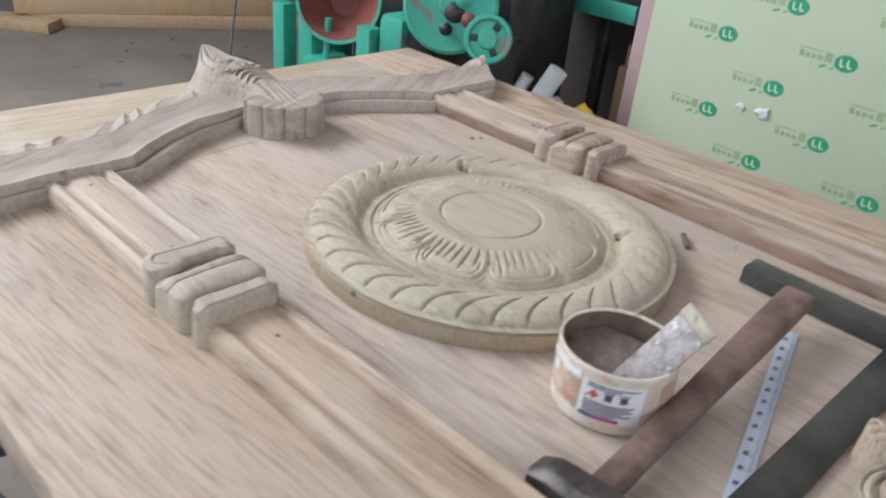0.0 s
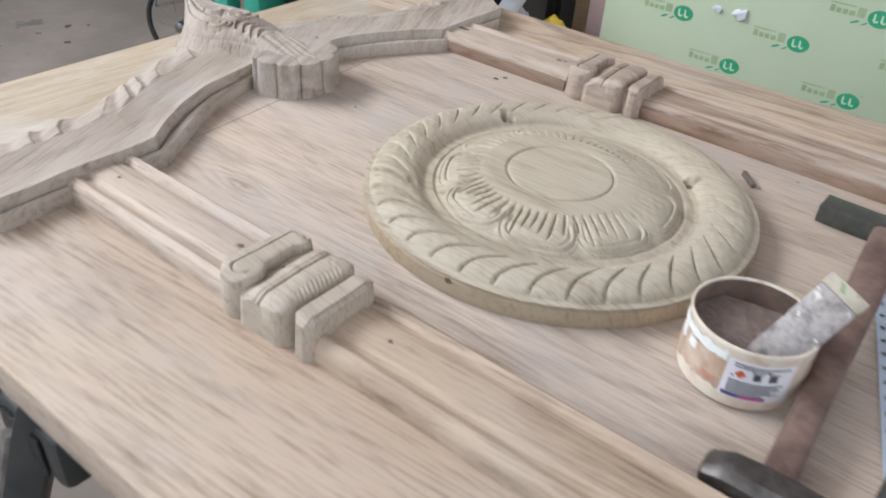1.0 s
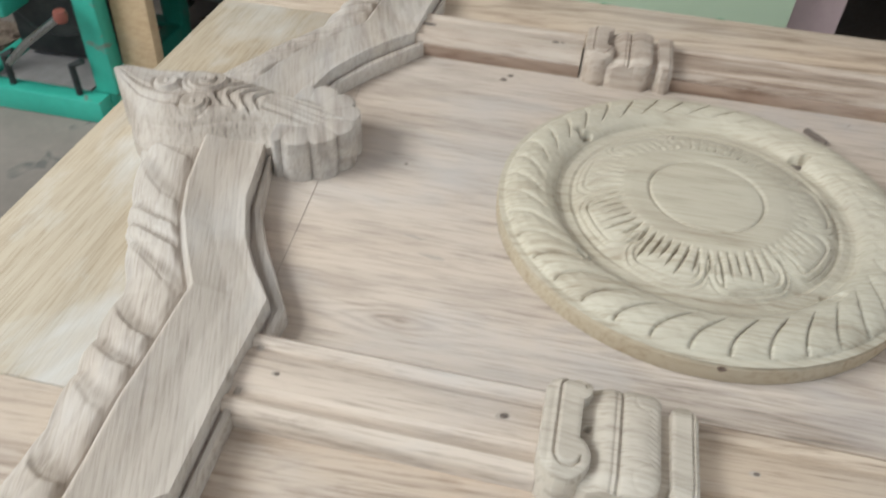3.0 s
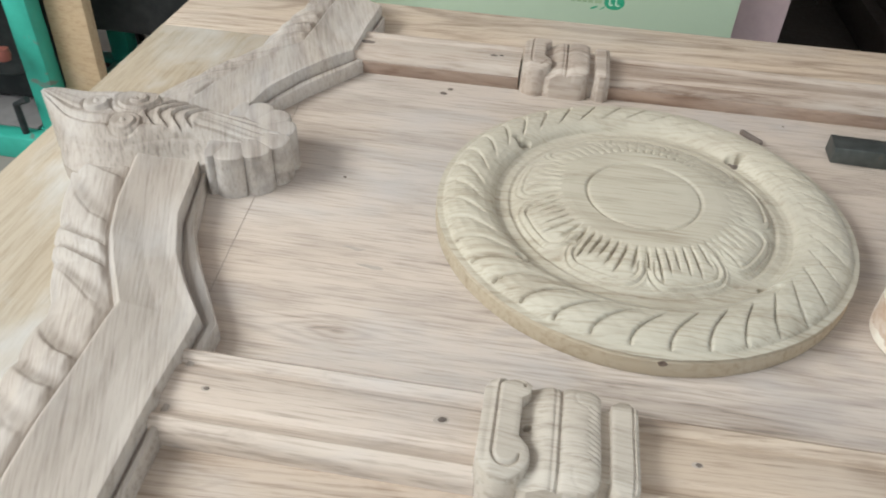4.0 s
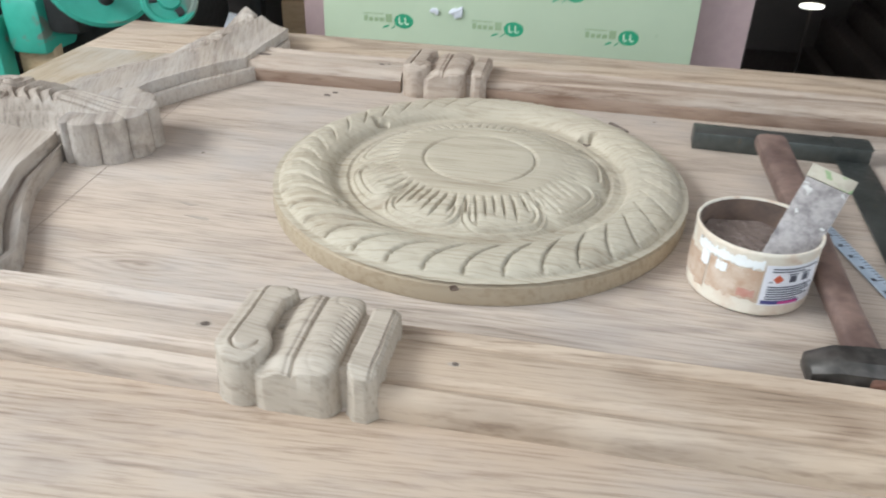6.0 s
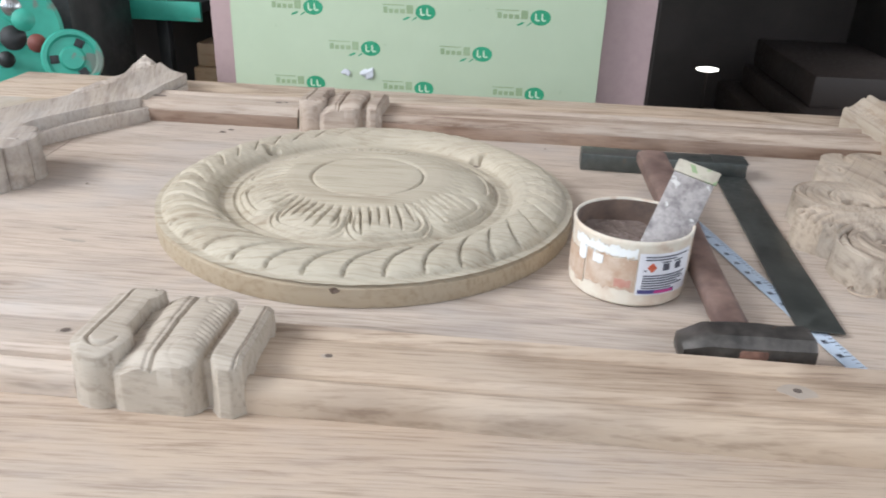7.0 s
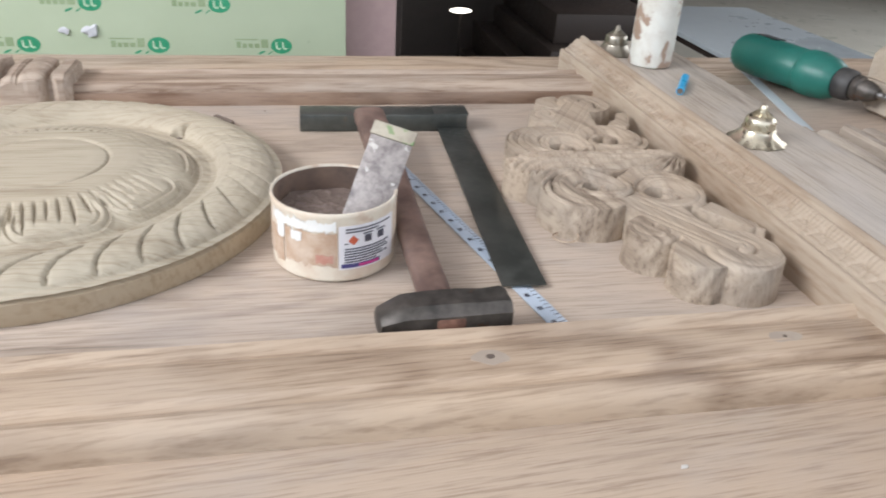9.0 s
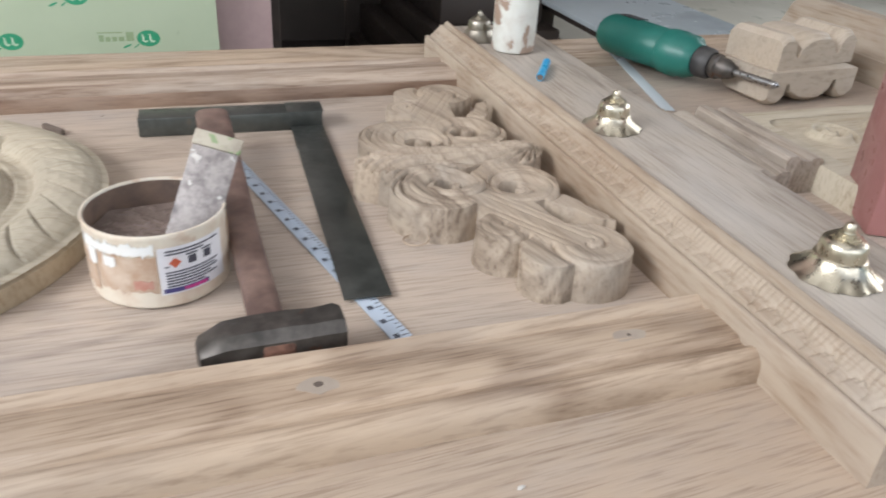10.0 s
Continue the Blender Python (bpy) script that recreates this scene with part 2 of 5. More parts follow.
tape_blue = surface("tape_blue", (0.48, 0.57, 0.67), (0.56, 0.63, 0.71), 25, 0.4)
cyan_plastic = surface("cyan_plastic", (0.02, 0.33, 0.62), (0.03, 0.38, 0.66), 25, 0.3)
drill_green = surface("drill_green", (0.012, 0.13, 0.105), (0.018, 0.165, 0.13), 18, 0.42, 0, 0.1, 200, 0.0005)
drill_black = surface("drill_black", (0.03, 0.03, 0.032), (0.06, 0.058, 0.055), 30, 0.5)
steel = surface("bright_steel", (0.42, 0.42, 0.42), (0.32, 0.32, 0.31), 40, 0.32, 1.0, 0.1, 150, 0.0005)
bottle_white = surface("stained_bottle", (0.70, 0.71, 0.66), (0.55, 0.52, 0.46), 22, 0.45, 0, 0.15, 80, 0.001, ((0.36, 0.26, 0.20), 30.0, 0.54))
sheet_grey = surface("grey_sheet", (0.47, 0.525, 0.55), (0.485, 0.54, 0.565), 1.0, 0.32, 0, 0.012, 3.0)
paving = surface("pale_stone", (0.56, 0.54, 0.46), (0.64, 0.62, 0.54), 3.5, 0.7, 0, 0.2, 20, 0.003, ((0.46, 0.46, 0.38), 7.0, 0.61))
yellow_bag = surface("yellow_plastic", (0.60, 0.41, 0.02), (0.48, 0.31, 0.02), 9, 0.35)
white_cloth = surface("white_cloth", (0.70, 0.71, 0.74), (0.58, 0.59, 0.62), 12, 0.7)
trestle_steel = surface("trestle_grey", (0.040, 0.042, 0.041), (0.078, 0.080, 0.078), 7, 0.5, 0.2, 0.15, 50, 0.001, ((0.26, 0.24, 0.22), 16.0, 0.68))
rag_grey = surface("dust_caked_iron", (0.30, 0.27, 0.24), (0.14, 0.13, 0.12), 40, 0.8, 0, 0.5, 120, 0.002)
bark = surface("bark_rubble", (0.10, 0.065, 0.045), (0.24, 0.18, 0.13), 22, 0.9, 0, 0.8, 70, 0.01)
rubber = surface("black_rubber", (0.02, 0.02, 0.02), (0.045, 0.043, 0.04), 12, 0.7)
hole_dark = surface("drill_hole_dark", (0.12, 0.092, 0.075), (0.18, 0.14, 0.112), 60, 0.9)
filler = surface("grey_filler", (0.36, 0.30, 0.245), (0.43, 0.365, 0.30), 40, 0.7)
pencil = surface("pencil_line", (0.27, 0.22, 0.18), (0.35, 0.29, 0.24), 80, 0.8)
chip_white = surface("paint_chip", (0.62, 0.60, 0.55), (0.54, 0.52, 0.48), 60, 0.6)

# ---- builders ----


def thing(name, label, category, group="", kind="", at=(0, 0, 0), rz=0.0):
    ob = new(name)
    ob.matrix_world = pose(*at, 0, 0, rz)
    ob.empty_display_size = 0.05
    return tagged(ob, label, category, group, kind)


def part(name, bm, material, parent=None, label="", smooth=True):
    me = bpy.data.meshes.new(name)
    bmesh.ops.recalc_face_normals(bm, faces=bm.faces)
    bm.to_mesh(me)
    bm.free()
    me.materials.append(material)
    if smooth:
        me.shade_smooth()
        me.set_sharp_from_angle(angle=radians(38))
    ob = new(name, me)
    ob.parent = parent
    return tagged(ob, label)


def part_np(name, verts, faces, material, parent=None, label=""):
    me = bpy.data.meshes.new(name)
    me.from_pydata([tuple(p) for p in verts], [], [tuple(f) for f in faces])
    me.materials.append(material)
    me.shade_smooth()
    me.set_sharp_from_angle(angle=radians(50))
    ob = new(name, me)
    ob.parent = parent
    return tagged(ob, label)


def add_box(bm, x0, x1, y0, y1, z0, z1, bev=0.002, seg=2, m=None):
    r = bmesh.ops.create_cube(bm, size=1.0)
    vs = r["verts"]
    for v in vs:
        v.co = Vector((x0 + (v.co.x + 0.5) * (x1 - x0), y0 + (v.co.y + 0.5) * (y1 - y0), z0 + (v.co.z + 0.5) * (z1 - z0)))
    if bev > 0:
        es = list({e for v in vs for e in v.link_edges})
        b = bmesh.ops.bevel(bm, geom=es, offset=bev, segments=seg, profile=0.5, affect="EDGES")
        vs = list({v for f in b["faces"] for v in f.verts})
        vs = [v for v in bm.verts if v.is_valid and v in set(vs) | {w for q in vs for e in q.link_edges for w in e.verts}]
    if m is not None:
        bmesh.ops.transform(bm, matrix=m, verts=vs)
    return bm


def box_part(name, x0, x1, y0, y1, z0, z1, mat, parent=None, label="", bev=0.002, m=None):
    return part(name, add_box(bmesh.new(), x0, x1, y0, y1, z0, z1, bev, 2, m), mat, parent, label)


def extruded(profile, a0, a1, axis="x", n=24, wobble=0.0, seed=1):
    """A closed profile of (across, z) drawn along an axis, with slightly uneven handwork."""
    bm = bmesh.new()
    rings = []
    for i in range(n + 1):
        a = a0 + (a1 - a0) * i / n
        ring = []
        for k, (b, z) in enumerate(profile):
            w = wobble * noise.noise((a * 9 + seed, k * 0.7, seed))
            p = (a, b + w, z + w * 0.6) if axis == "x" else (b + w, a, z + w * 0.6)
            ring.append(bm.verts.new(p))
        rings.append(ring)
    m = len(profile)
    for r, q in zip(rings, rings[1:]):
        for k in range(m):
            bm.faces.new((r[k], r[(k + 1) % m], q[(k + 1) % m], q[k]))
    bm.faces.new(rings[0]), bm.faces.new(rings[-1])
    return bm


def lathe(profile, segs=40, wave=None, caps=True):
    """A turned body from (radius, z); wave(k, angle) scales a ring's radius."""
    bm = bmesh.new()
    rings = []
    for k, (r, z) in enumerate(profile):
        ring = []
        for i in range(segs):
            a = 2 * math.pi * i / segs
            q = r * (wave(k, a) if wave else 1.0)
            ring.append(bm.verts.new((q * math.cos(a), q * math.sin(a), z)))
        rings.append(ring)
    for r, q in zip(rings, rings[1:]):
        for i in range(segs):
            bm.faces.new((r[i], r[(i + 1) % segs], q[(i + 1) % segs], q[i]))
    if caps and profile[0][0] > 1e-5:
        bm.faces.new(list(reversed(rings[0])))
    if caps and profile[-1][0] > 1e-5:
        bm.faces.new(rings[-1])
    bmesh.ops.remove_doubles(bm, verts=bm.verts, dist=1e-6)
    return bm


def tube(points, radius, segs=8):
    bm = bmesh.new()
    rings = []
    pts = [Vector(p) for p in points]
    for i, p in enumerate(pts):
        d = (pts[min(i + 1, len(pts) - 1)] - pts[max(i - 1, 0)]).normalized()
        u = d.orthogonal().normalized()
        w = d.cross(u)
        r = radius[i] if isinstance(radius, (list, tuple)) else radius
        rings.append([bm.verts.new(p + r * (math.cos(2 * math.pi * k / segs) * u + math.sin(2 * math.pi * k / segs) * w)) for k in range(segs)])
    for r, q in zip(rings, rings[1:]):
        best = min(range(segs), key=lambda s: sum((r[k].co - q[(k + s) % segs].co).length for k in range(segs)))
        for k in range(segs):
            bm.faces.new((r[k], r[(k + 1) % segs], q[(k + 1 + best) % segs], q[(k + best) % segs]))
    bm.faces.new(list(reversed(rings[0]))), bm.faces.new(rings[-1])
    return bm


def relief(name, plan, height, nu, nv, base, mat, parent=None, label=""):
    """Carved work: plan(u, v) gives x and y, height(u, v) the top over base; the rim falls straight to the base. u, v run 0 to 1."""
    u, v = np.meshgrid(np.linspace(0, 1, nu), np.linspace(0, 1, nv), indexing="ij")
    x, y = plan(u, v)
    z = base + height(u, v)
    top = np.stack([x, y, z], -1).reshape(-1, 3)
    idx = np.arange(nu * nv).reshape(nu, nv)
    faces = np.stack([idx[:-1, :-1], idx[1:, :-1], idx[1:, 1:], idx[:-1, 1:]], -1).reshape(-1, 4).tolist()
    rim = np.concatenate([idx[:, 0], idx[-1, 1:], idx[-2::-1, -1], idx[0, -2:0:-1]])
    low = top[rim].copy()
    low[:, 2] = base
    low_i = np.arange(len(rim)) + nu * nv
    k = len(rim)
    faces += [(rim[i], low_i[i], low_i[(i + 1) % k], rim[(i + 1) % k]) for i in range(k)]
    return part_np(name, np.concatenate([top, low]).tolist(), faces, mat, parent, label)


def carved(name, x0, x1, y0, y1, step, field, base, mat, parent=None, label=""):
    """Carved work from a height over a plan: field(x, y) gives the height over base, and 0 or less where the wood is cut away."""
    xs, ys = np.arange(x0, x1 + step, step), np.arange(y0, y1 + step, step)
    x, y = np.meshgrid(xs, ys, indexing="ij")
    h = field(x, y)
    n, m = h.shape
    idx = np.arange(n * m).reshape(n, m)
    quads = np.stack([idx[:-1, :-1], idx[1:, :-1], idx[1:, 1:], idx[:-1, 1:]], -1).reshape(-1, 4)
    keep = (h.ravel()[quads] > 0.0005).any(1)
    quads = quads[keep]
    used, inv = np.unique(quads, return_inverse=True)
    verts = np.stack([x.ravel(), y.ravel(), base + np.maximum(h.ravel(), -0.0005)], -1)[used]
    return part_np(name, verts.tolist(), inv.reshape(-1, 4).tolist(), mat, parent, label)


def smooth01(t):
    t = np.clip(t, 0, 1)
    return t * t * (3 - 2 * t)


def line_at(ts, values, t):
    """A smooth curve through values at ts."""
    fine = np.linspace(ts[0], ts[-1], 240)
    raw = np.interp(fine, ts, values)
    ker = np.hanning(25)
    pad = np.concatenate([2 * raw[0] - raw[12:0:-1], raw, 2 * raw[-1] - raw[-2:-14:-1]])
    return np.interp(t, fine, np.convolve(pad, ker / ker.sum(), "valid"))

# ---- the shed ----
TOP = 0.80   # the door's face
CY = 0.073   # the door's middle line


def slab(name, x0, x1, y0, y1, z0, z1, mat, label, category):
    ob = box_part(name, x0, x1, y0, y1, z0, z1, mat, None, "", 0.004)
    return tagged(ob, label, category, "", "structure")


slab("floor", -9, 7, -4.5, 8, -0.15, 0.0, concrete, "dusty grey concrete workshop floor with stains", "floor")
# ceiling and outer walls are unseen, added to enclose and limit the light
slab("ceiling", -9, 7, -2.6, 8, 3.7, 3.8, plaster, "plain ceiling added out of view to hold back sky light", "ceiling")
slab("unseen_wall_north", -9, 7, 7.0, 7.2, 0, 3.7, plaster, "plastered back wall added out of view", "wall")
slab("unseen_wall_east", 6.0, 6.2, 4.0, 7.0, 0, 3.7, plaster, "plain plastered side wall added out of view", "wall")
slab("unseen_wall_west", -8.2, -8.0, 1.5, 7.0, 0, 3.7, plaster, "plain plastered side wall added out of view", "wall")
slab("wall_pink", -0.93, 0.40, 1.66, 1.86, 0, 3.7, pink_paint, "pink painted pier behind the leaning board", "wall")
slab("wall_dark_back", -3.0, 2.0, 3.6, 3.7, 0, 3.7, dark_void, "store room back wall in near-black shade colour", "wall")
slab("wall_dark_side", -1.25, -1.0, 2.46, 3.6, 0, 3.7, dark_void, "store room side wall in near-black shade colour", "wall")
slab("wall_dark_end", 1.72, 1.8, 2.7, 3.6, 0, 3.7, dark_void, "store room end wall in near-black shade colour", "wall")
slab("wall_dark_behind_machine", -3.0, -1.25, 2.5, 2.6, 0, 3.7, dark_void, "recess wall behind the green machine in near-black shade colour", "wall")
# unseen lid added over the store room to block light
slab("store_ceiling", -3.0, 1.8, 1.9, 3.6, 1.7, 1.8, dark_void, "low near-black lid added to keep light out of the store room", "ceiling")
slab("store_floor", -1.0, 1.72, 1.9, 3.6, 0.0, 0.02, dark_wood, "shiny store room floor coloured near-black for the unlit room", "floor")
slab("paving", 2.25, 5.9, 0.5, 6.9, 0.0, 0.03, paving, "pale mottled stone slabs at the lit end of the shed", "paving")

# ---- the carved door on its trestles ----
door = thing("carved_door", "unfinished carved teak door lying flat on trestles", "door")
box_part("stile", -0.844, 1.32, -0.455, -0.2860, TOP - 0.042, TOP, teak_stile, door, "", 0.0014)
box_part("stile", -0.844, 1.32, 0.4275, 0.589, TOP - 0.042, TOP, teak_brown, door, "", 0.0014)
box_part("top_rail", -0.844, -0.6255, -0.2855, 0.427, TOP - 0.042, TOP, teak_cross, door, "pale sapwood-streaked top rail", 0.0006)
box_part("panel", -0.625, 1.32, -0.2855, 0.427, TOP - 0.042, TOP, teak, door, "", 0.0004)


def strip_profile(yo, yi, rise=0.0):
    """A pilaster strip: a round bead along each edge, hollows beside them and a flat middle."""
    s = 1 if yi > yo else -1
    w = abs(yi - yo)
    out = []
    for f, h in ((0, 0), (0.0, 0.011), (0.02, 0.0165), (0.06, 0.0205), (0.12, 0.0225), (0.17, 0.0212), (0.20, 0.0186), (0.24, 0.0172),
                 (0.29, 0.0178), (0.33, 0.0210), (0.5, 0.0216), (0.7, 0.0212), (0.74, 0.0200), (0.78, 0.0174), (0.82, 0.0174),
                 (0.86, 0.0215), (0.91, 0.0240), (0.95, 0.0215), (0.985, 0.0165), (1, 0.010), (1, 0)):
        out.append((yo + s * f * w, TOP + h + (rise if h > 0 else 0)))
    return out


for x0, x1 in ((-0.533, -0.2740), (-0.161, 0.4925)):
    part("pilaster", extruded(strip_profile(-0.288, -0.204), x0, x1, "x", 40, 0.0006, 3), teak if x0 < -0.3 else teak_brown, door)
for x0, x1 in ((-0.55, -0.297), (-0.178, 0.4925)):
    part("pilaster", extruded(strip_profile(0.430, 0.346, 0.003), x0, x1, "x", 40, 0.0006, 8), teak_red, door)
    # darker strip puts the shade of the pilaster's side face into colour
    box_part("base_strip", x0, x1, 0.3425, 0.3455, TOP - 0.002, TOP + 0.0165, teak_shade, door, "pilaster side face strip, coloured darker for its shade", 0.0008)


def box_sdf(x, y, x0, x1, y0, y1, r):
    dx, dy = np.abs(x - (x0 + x1) / 2) - (x1 - x0) / 2 + r, np.abs(y - (y0 + y1) / 2) - (y1 - y0) / 2 + r
    return np.hypot(np.maximum(dx, 0), np.maximum(dy, 0)) + np.minimum(np.maximum(dx, dy), 0) - r


def capsule_sdf(x, y, ax, ay, bx, by, r):
    t = np.clip(((x - ax) * (bx - ax) + (y - ay) * (by - ay)) / ((bx - ax) ** 2 + (by - ay) ** 2 + 1e-12), 0, 1)
    return np.hypot(x - ax - t * (bx - ax), y - ay - t * (by - ay)) - r


def wall_up(d, h, edge=0.0012, round_off=0.004):
    """The height over a plan distance d (negative inside): a sheer side and a softened top edge."""
    t = np.clip(-d / round_off, 0, 1)
    return np.where(d < 0, h * np.clip(-d / edge, 0, 1) - 0.35 * round_off * (1 - t) ** 2, -0.001)


def capital_field(px, py):
    """A three-piece capital: a C-scroll, a swelling cushion and a plain fillet. Its middle is (0, 0)."""
    c = np.minimum(box_sdf(px, py, -0.0585, -0.0275, -0.032, 0.036, 0.004), np.hypot(px + 0.0385, py + 0.0275) - 0.0202)
    c = np.minimum(c, box_sdf(px, py, -0.0565, -0.031, -0.036, 0.0445, 0.008))
    c = np.minimum(c, np.hypot(px + 0.0335, py - 0.0335) - 0.0125)
    line = np.where((py > -0.0275) & (py < 0.033), np.abs(px + 0.0462), 9.0)
    curl = np.where((py <= -0.0275) & (px < -0.026), np.abs(np.hypot(px + 0.0362, py + 0.0275) - 0.010), 9.0)
    hook = np.where((py >= 0.033) & (px < -0.026), np.abs(np.hypot(px + 0.0362, py - 0.033) - 0.010), 9.0)
    groove = np.minimum(np.minimum(line, curl), hook)
    hc = 0.0445 - 0.0030 * np.exp(-((groove / 0.0012) ** 2)) - 0.0025 * smooth01((-0.046 - px) / 0.006) - 0.007 * smooth01((-0.034 - py) / 0.014) - 0.005 * smooth01((py - 0.034) / 0.012)
    lobe = box_sdf(px, py, -0.030, 0.0322, -0.0475, 0.0465, 0.013)
    hm = np.where(px < 0.002, 0.0325 + 0.0085 * smooth01((px + 0.026) / 0.022), 0.0400 + 0.0038 * np.sin(np.clip((px - 0.002) / 0.030, 0, 1) * np.pi) ** 0.7)
    hm = hm - 0.0028 * np.exp(-(((px - 0.0015) / 0.0011) ** 2)) - 0.0012 * np.exp(-(((px + 0.003) / 0.0009) ** 2))
    teeth = np.exp(-((np.mod(py + 0.4 * (px - 0.02), 0.0048) - 0.0024) / 0.0008) ** 2) * smooth01((px - 0.019) / 0.006)
    hm = hm - 0.0012 * teeth * smooth01((0.030 - np.abs(py)) / 0.006) - 0.0065 * smooth01((-0.034 - py) / 0.013) - 0.005 * smooth01((py - 0.034) / 0.012)
    curve = np.abs(np.hypot(px - 0.021, np.abs(py) - 0.034) - 0.010)
    hm = hm - np.where((px > 0.006) & (px < 0.021), 0.0007 * np.exp(-((curve / 0.0014) ** 2)), 0)
    fil = np.maximum(box_sdf(px, py, 0.0378, 0.0598, -0.046, 0.041, 0.002), (np.abs(px - 0.0488) + np.abs(py + 0.0025) - 0.0475) * 0.7)
    hf = 0.0415 - 0.0026 * np.exp(-(((px - 0.0545) / 0.0008) ** 2)) - 0.0025 * smooth01((px - 0.0552) / 0.002) - 0.006 * smooth01((np.abs(py + 0.0025) - 0.030) / 0.012)
    # chisel chatter and blunted cuts
    chop = 0.00022 * np.sin(py * 320 + 3 * np.sin(px * 90)) * np.sin(px * 150 + 2 * np.sin(py * 90)) + 0.0007 * np.sin(px * 75 + py * 60 + 1)
    hc, hm, hf = hc + chop, hm + 1.3 * chop, hf + 0.8 * chop
    hole = 0.007 * smooth01((0.0034 - np.hypot(px + 0.0225, py - 0.004)) / 0.002)
    base = box_sdf(px, py, 0.0, 0.050, -0.034, 0.032, 0.004)
    return np.maximum(np.maximum(wall_up(c, hc, 0.001, 0.006), wall_up(lobe, hm - hole, 0.001, 0.006)), np.maximum(wall_up(fil, hf, 0.001, 0.004), wall_up(base, 0.0335 + 0 * px)))


CAP_X, CAP_Y = -0.218, -0.249
carved("capital", CAP_X - 0.062, CAP_X + 0.062, CAP_Y - 0.056, CAP_Y + 0.054, 0.0009,
       lambda x, y: capital_field(x - CAP_X, y - CAP_Y), TOP + 0.0005, block_wood, door)
carved("capital", -0.2985, -0.175, 0.320, 0.437, 0.0009, lambda x, y: capital_field(x + 0.236, (y - 0.377)), TOP + 0.0005, teak_red, door)

# The broken pediment: two curved arms with a leaf border, and the shell between them.
ARM_T = [0, 0.24, 0.50, 0.62, 0.72, 0.84, 1.0]
ARM_OUT = [-0.638, -0.650, -0.668, -0.698, -0.714, -0.735, -0.768], [-0.428, -0.31, -0.172, -0.118, -0.085, -0.035, 0.050]
ARM_RIB = [-0.592, -0.600, -0.602, -0.634, -0.654, -0.674, -0.694], [-0.405, -0.30, -0.182, -0.130, -0.092, -0.040, 0.050]
ARM_EDGE = [-0.522, -0.526, -0.528, -0.558, -0.580, -0.602, -0.622], [-0.368, -0.29, -0.177, -0.138, -0.104, -0.050, 0.050]
ARM_FOOT = [-0.514, -0.516, -0.514, -0.538, -0.565, -0.591, -0.616], [-0.362, -0.285, -0.174, -0.136, -0.094, -0.045, 0.050]


def arm_plan(side):
    """Four lines run along the arm: the leaf tips, the rib behind the leaves, the upper edge and the foot of the ledge."""
    def plan(u, v):
        cut = (0, 0, 0, 0) if side > 0 else (0.0, 0.04, 0.10, 0.14)
        across = [0.0, 0.36, 0.835, 1.0]
        rails = [(np.interp(c + (1 - c) * u, ARM_T, q[0]), np.interp(c + (1 - c) * u, ARM_T, q[1])) for c, q in zip(cut, (ARM_OUT, ARM_RIB, ARM_EDGE, ARM_FOOT))]
        x, y = 0 * u, 0 * u
        for k in range(3):
            f = np.clip((v - across[k]) / (across[k + 1] - across[k]), 0, 1)
            here = (v >= across[k]) if k == 2 else (v >= across[k]) & (v < across[k + 1])
            x = np.where(here, rails[k][0] + (rails[k + 1][0] - rails[k][0]) * f, x)
            y = np.where(here, rails[k][1] + (rails[k + 1][1] - rails[k][1]) * f, y)
        scal = 0.0055 * np.abs(np.sin(np.pi * (u * 10.0 + 0.25 * np.sin(u * 19) + 0.2))) ** 0.6 * np.clip(1 - v / 0.3, 0, 1)
        x = x - scal + 0.003
        return x, y if side > 0 else 2 * CY - y + 0.022
    return plan


def arm_height(seed):
    def height(u, v):
        rib = np.interp(v, [0, 0.02, 0.10, 0.2, 0.30, 0.34, 0.355, 0.375, 0.40, 0.45, 0.6, 0.76, 0.825, 0.835, 0.85, 0.88, 0.91, 0.985, 1.0],
                        [0.008, 0.0160, 0.0235, 0.0280, 0.0290, 0.0270, 0.0240, 0.0325, 0.0372, 0.0352, 0.0300, 0.0292, 0.0312, 0.0285, 0.0140, 0.0150, 0.0185, 0.0180, 0.013])
        ph = u * 10.0 + 0.9 * np.sin(v / 0.345 * 1.5) + 0.25 * np.sin(u * 19) + seed
        saw = np.mod(ph, 1.0)
        leaf = np.where(v < 0.345, smooth01((0.345 - v) / 0.05), 0)
        lip = saw ** 2.2 * smooth01((1 - saw) / 0.10)
        rib = rib + leaf * smooth01(v / 0.10) * (0.0046 * lip * (0.7 + 0.3 * np.sin(np.floor(ph) * 2.1)) - 0.0022 * np.exp(-(((saw - 0.30) / 0.2) ** 2)))
        rib = rib - leaf * 0.0012 * np.exp(-(((v - 0.17 - 0.05 * saw) / 0.02) ** 2)) * smooth01(saw * 3)
        rib = rib + 0.015 * smooth01((0.14 - u) / 0.14) * smooth01((0.45 - v) / 0.4)
        low = np.where(v > 0.835, 0, 1)
        return rib + low * (0.0007 * np.sin(u * 23 + v * 9 + seed))
    return height


relief("pediment_arm", arm_plan(1), arm_height(0.2), 260, 110, TOP, teak_dusty, door, "dusty carved pediment arm with a leaf border")
relief("pediment_arm", arm_plan(-1), arm_height(0.55), 260, 110, TOP, teak_dusty, door, "dusty carved pediment arm with a leaf border")

SH_T = [0, 0.06, 0.15, 0.25, 0.4, 0.5, 0.62, 0.75, 1.0]
SH_W = [0.014, 0.034, 0.060, 0.076, 0.080, 0.068, 0.050, 0.046, 0.048]
SHY = CY + 0.013


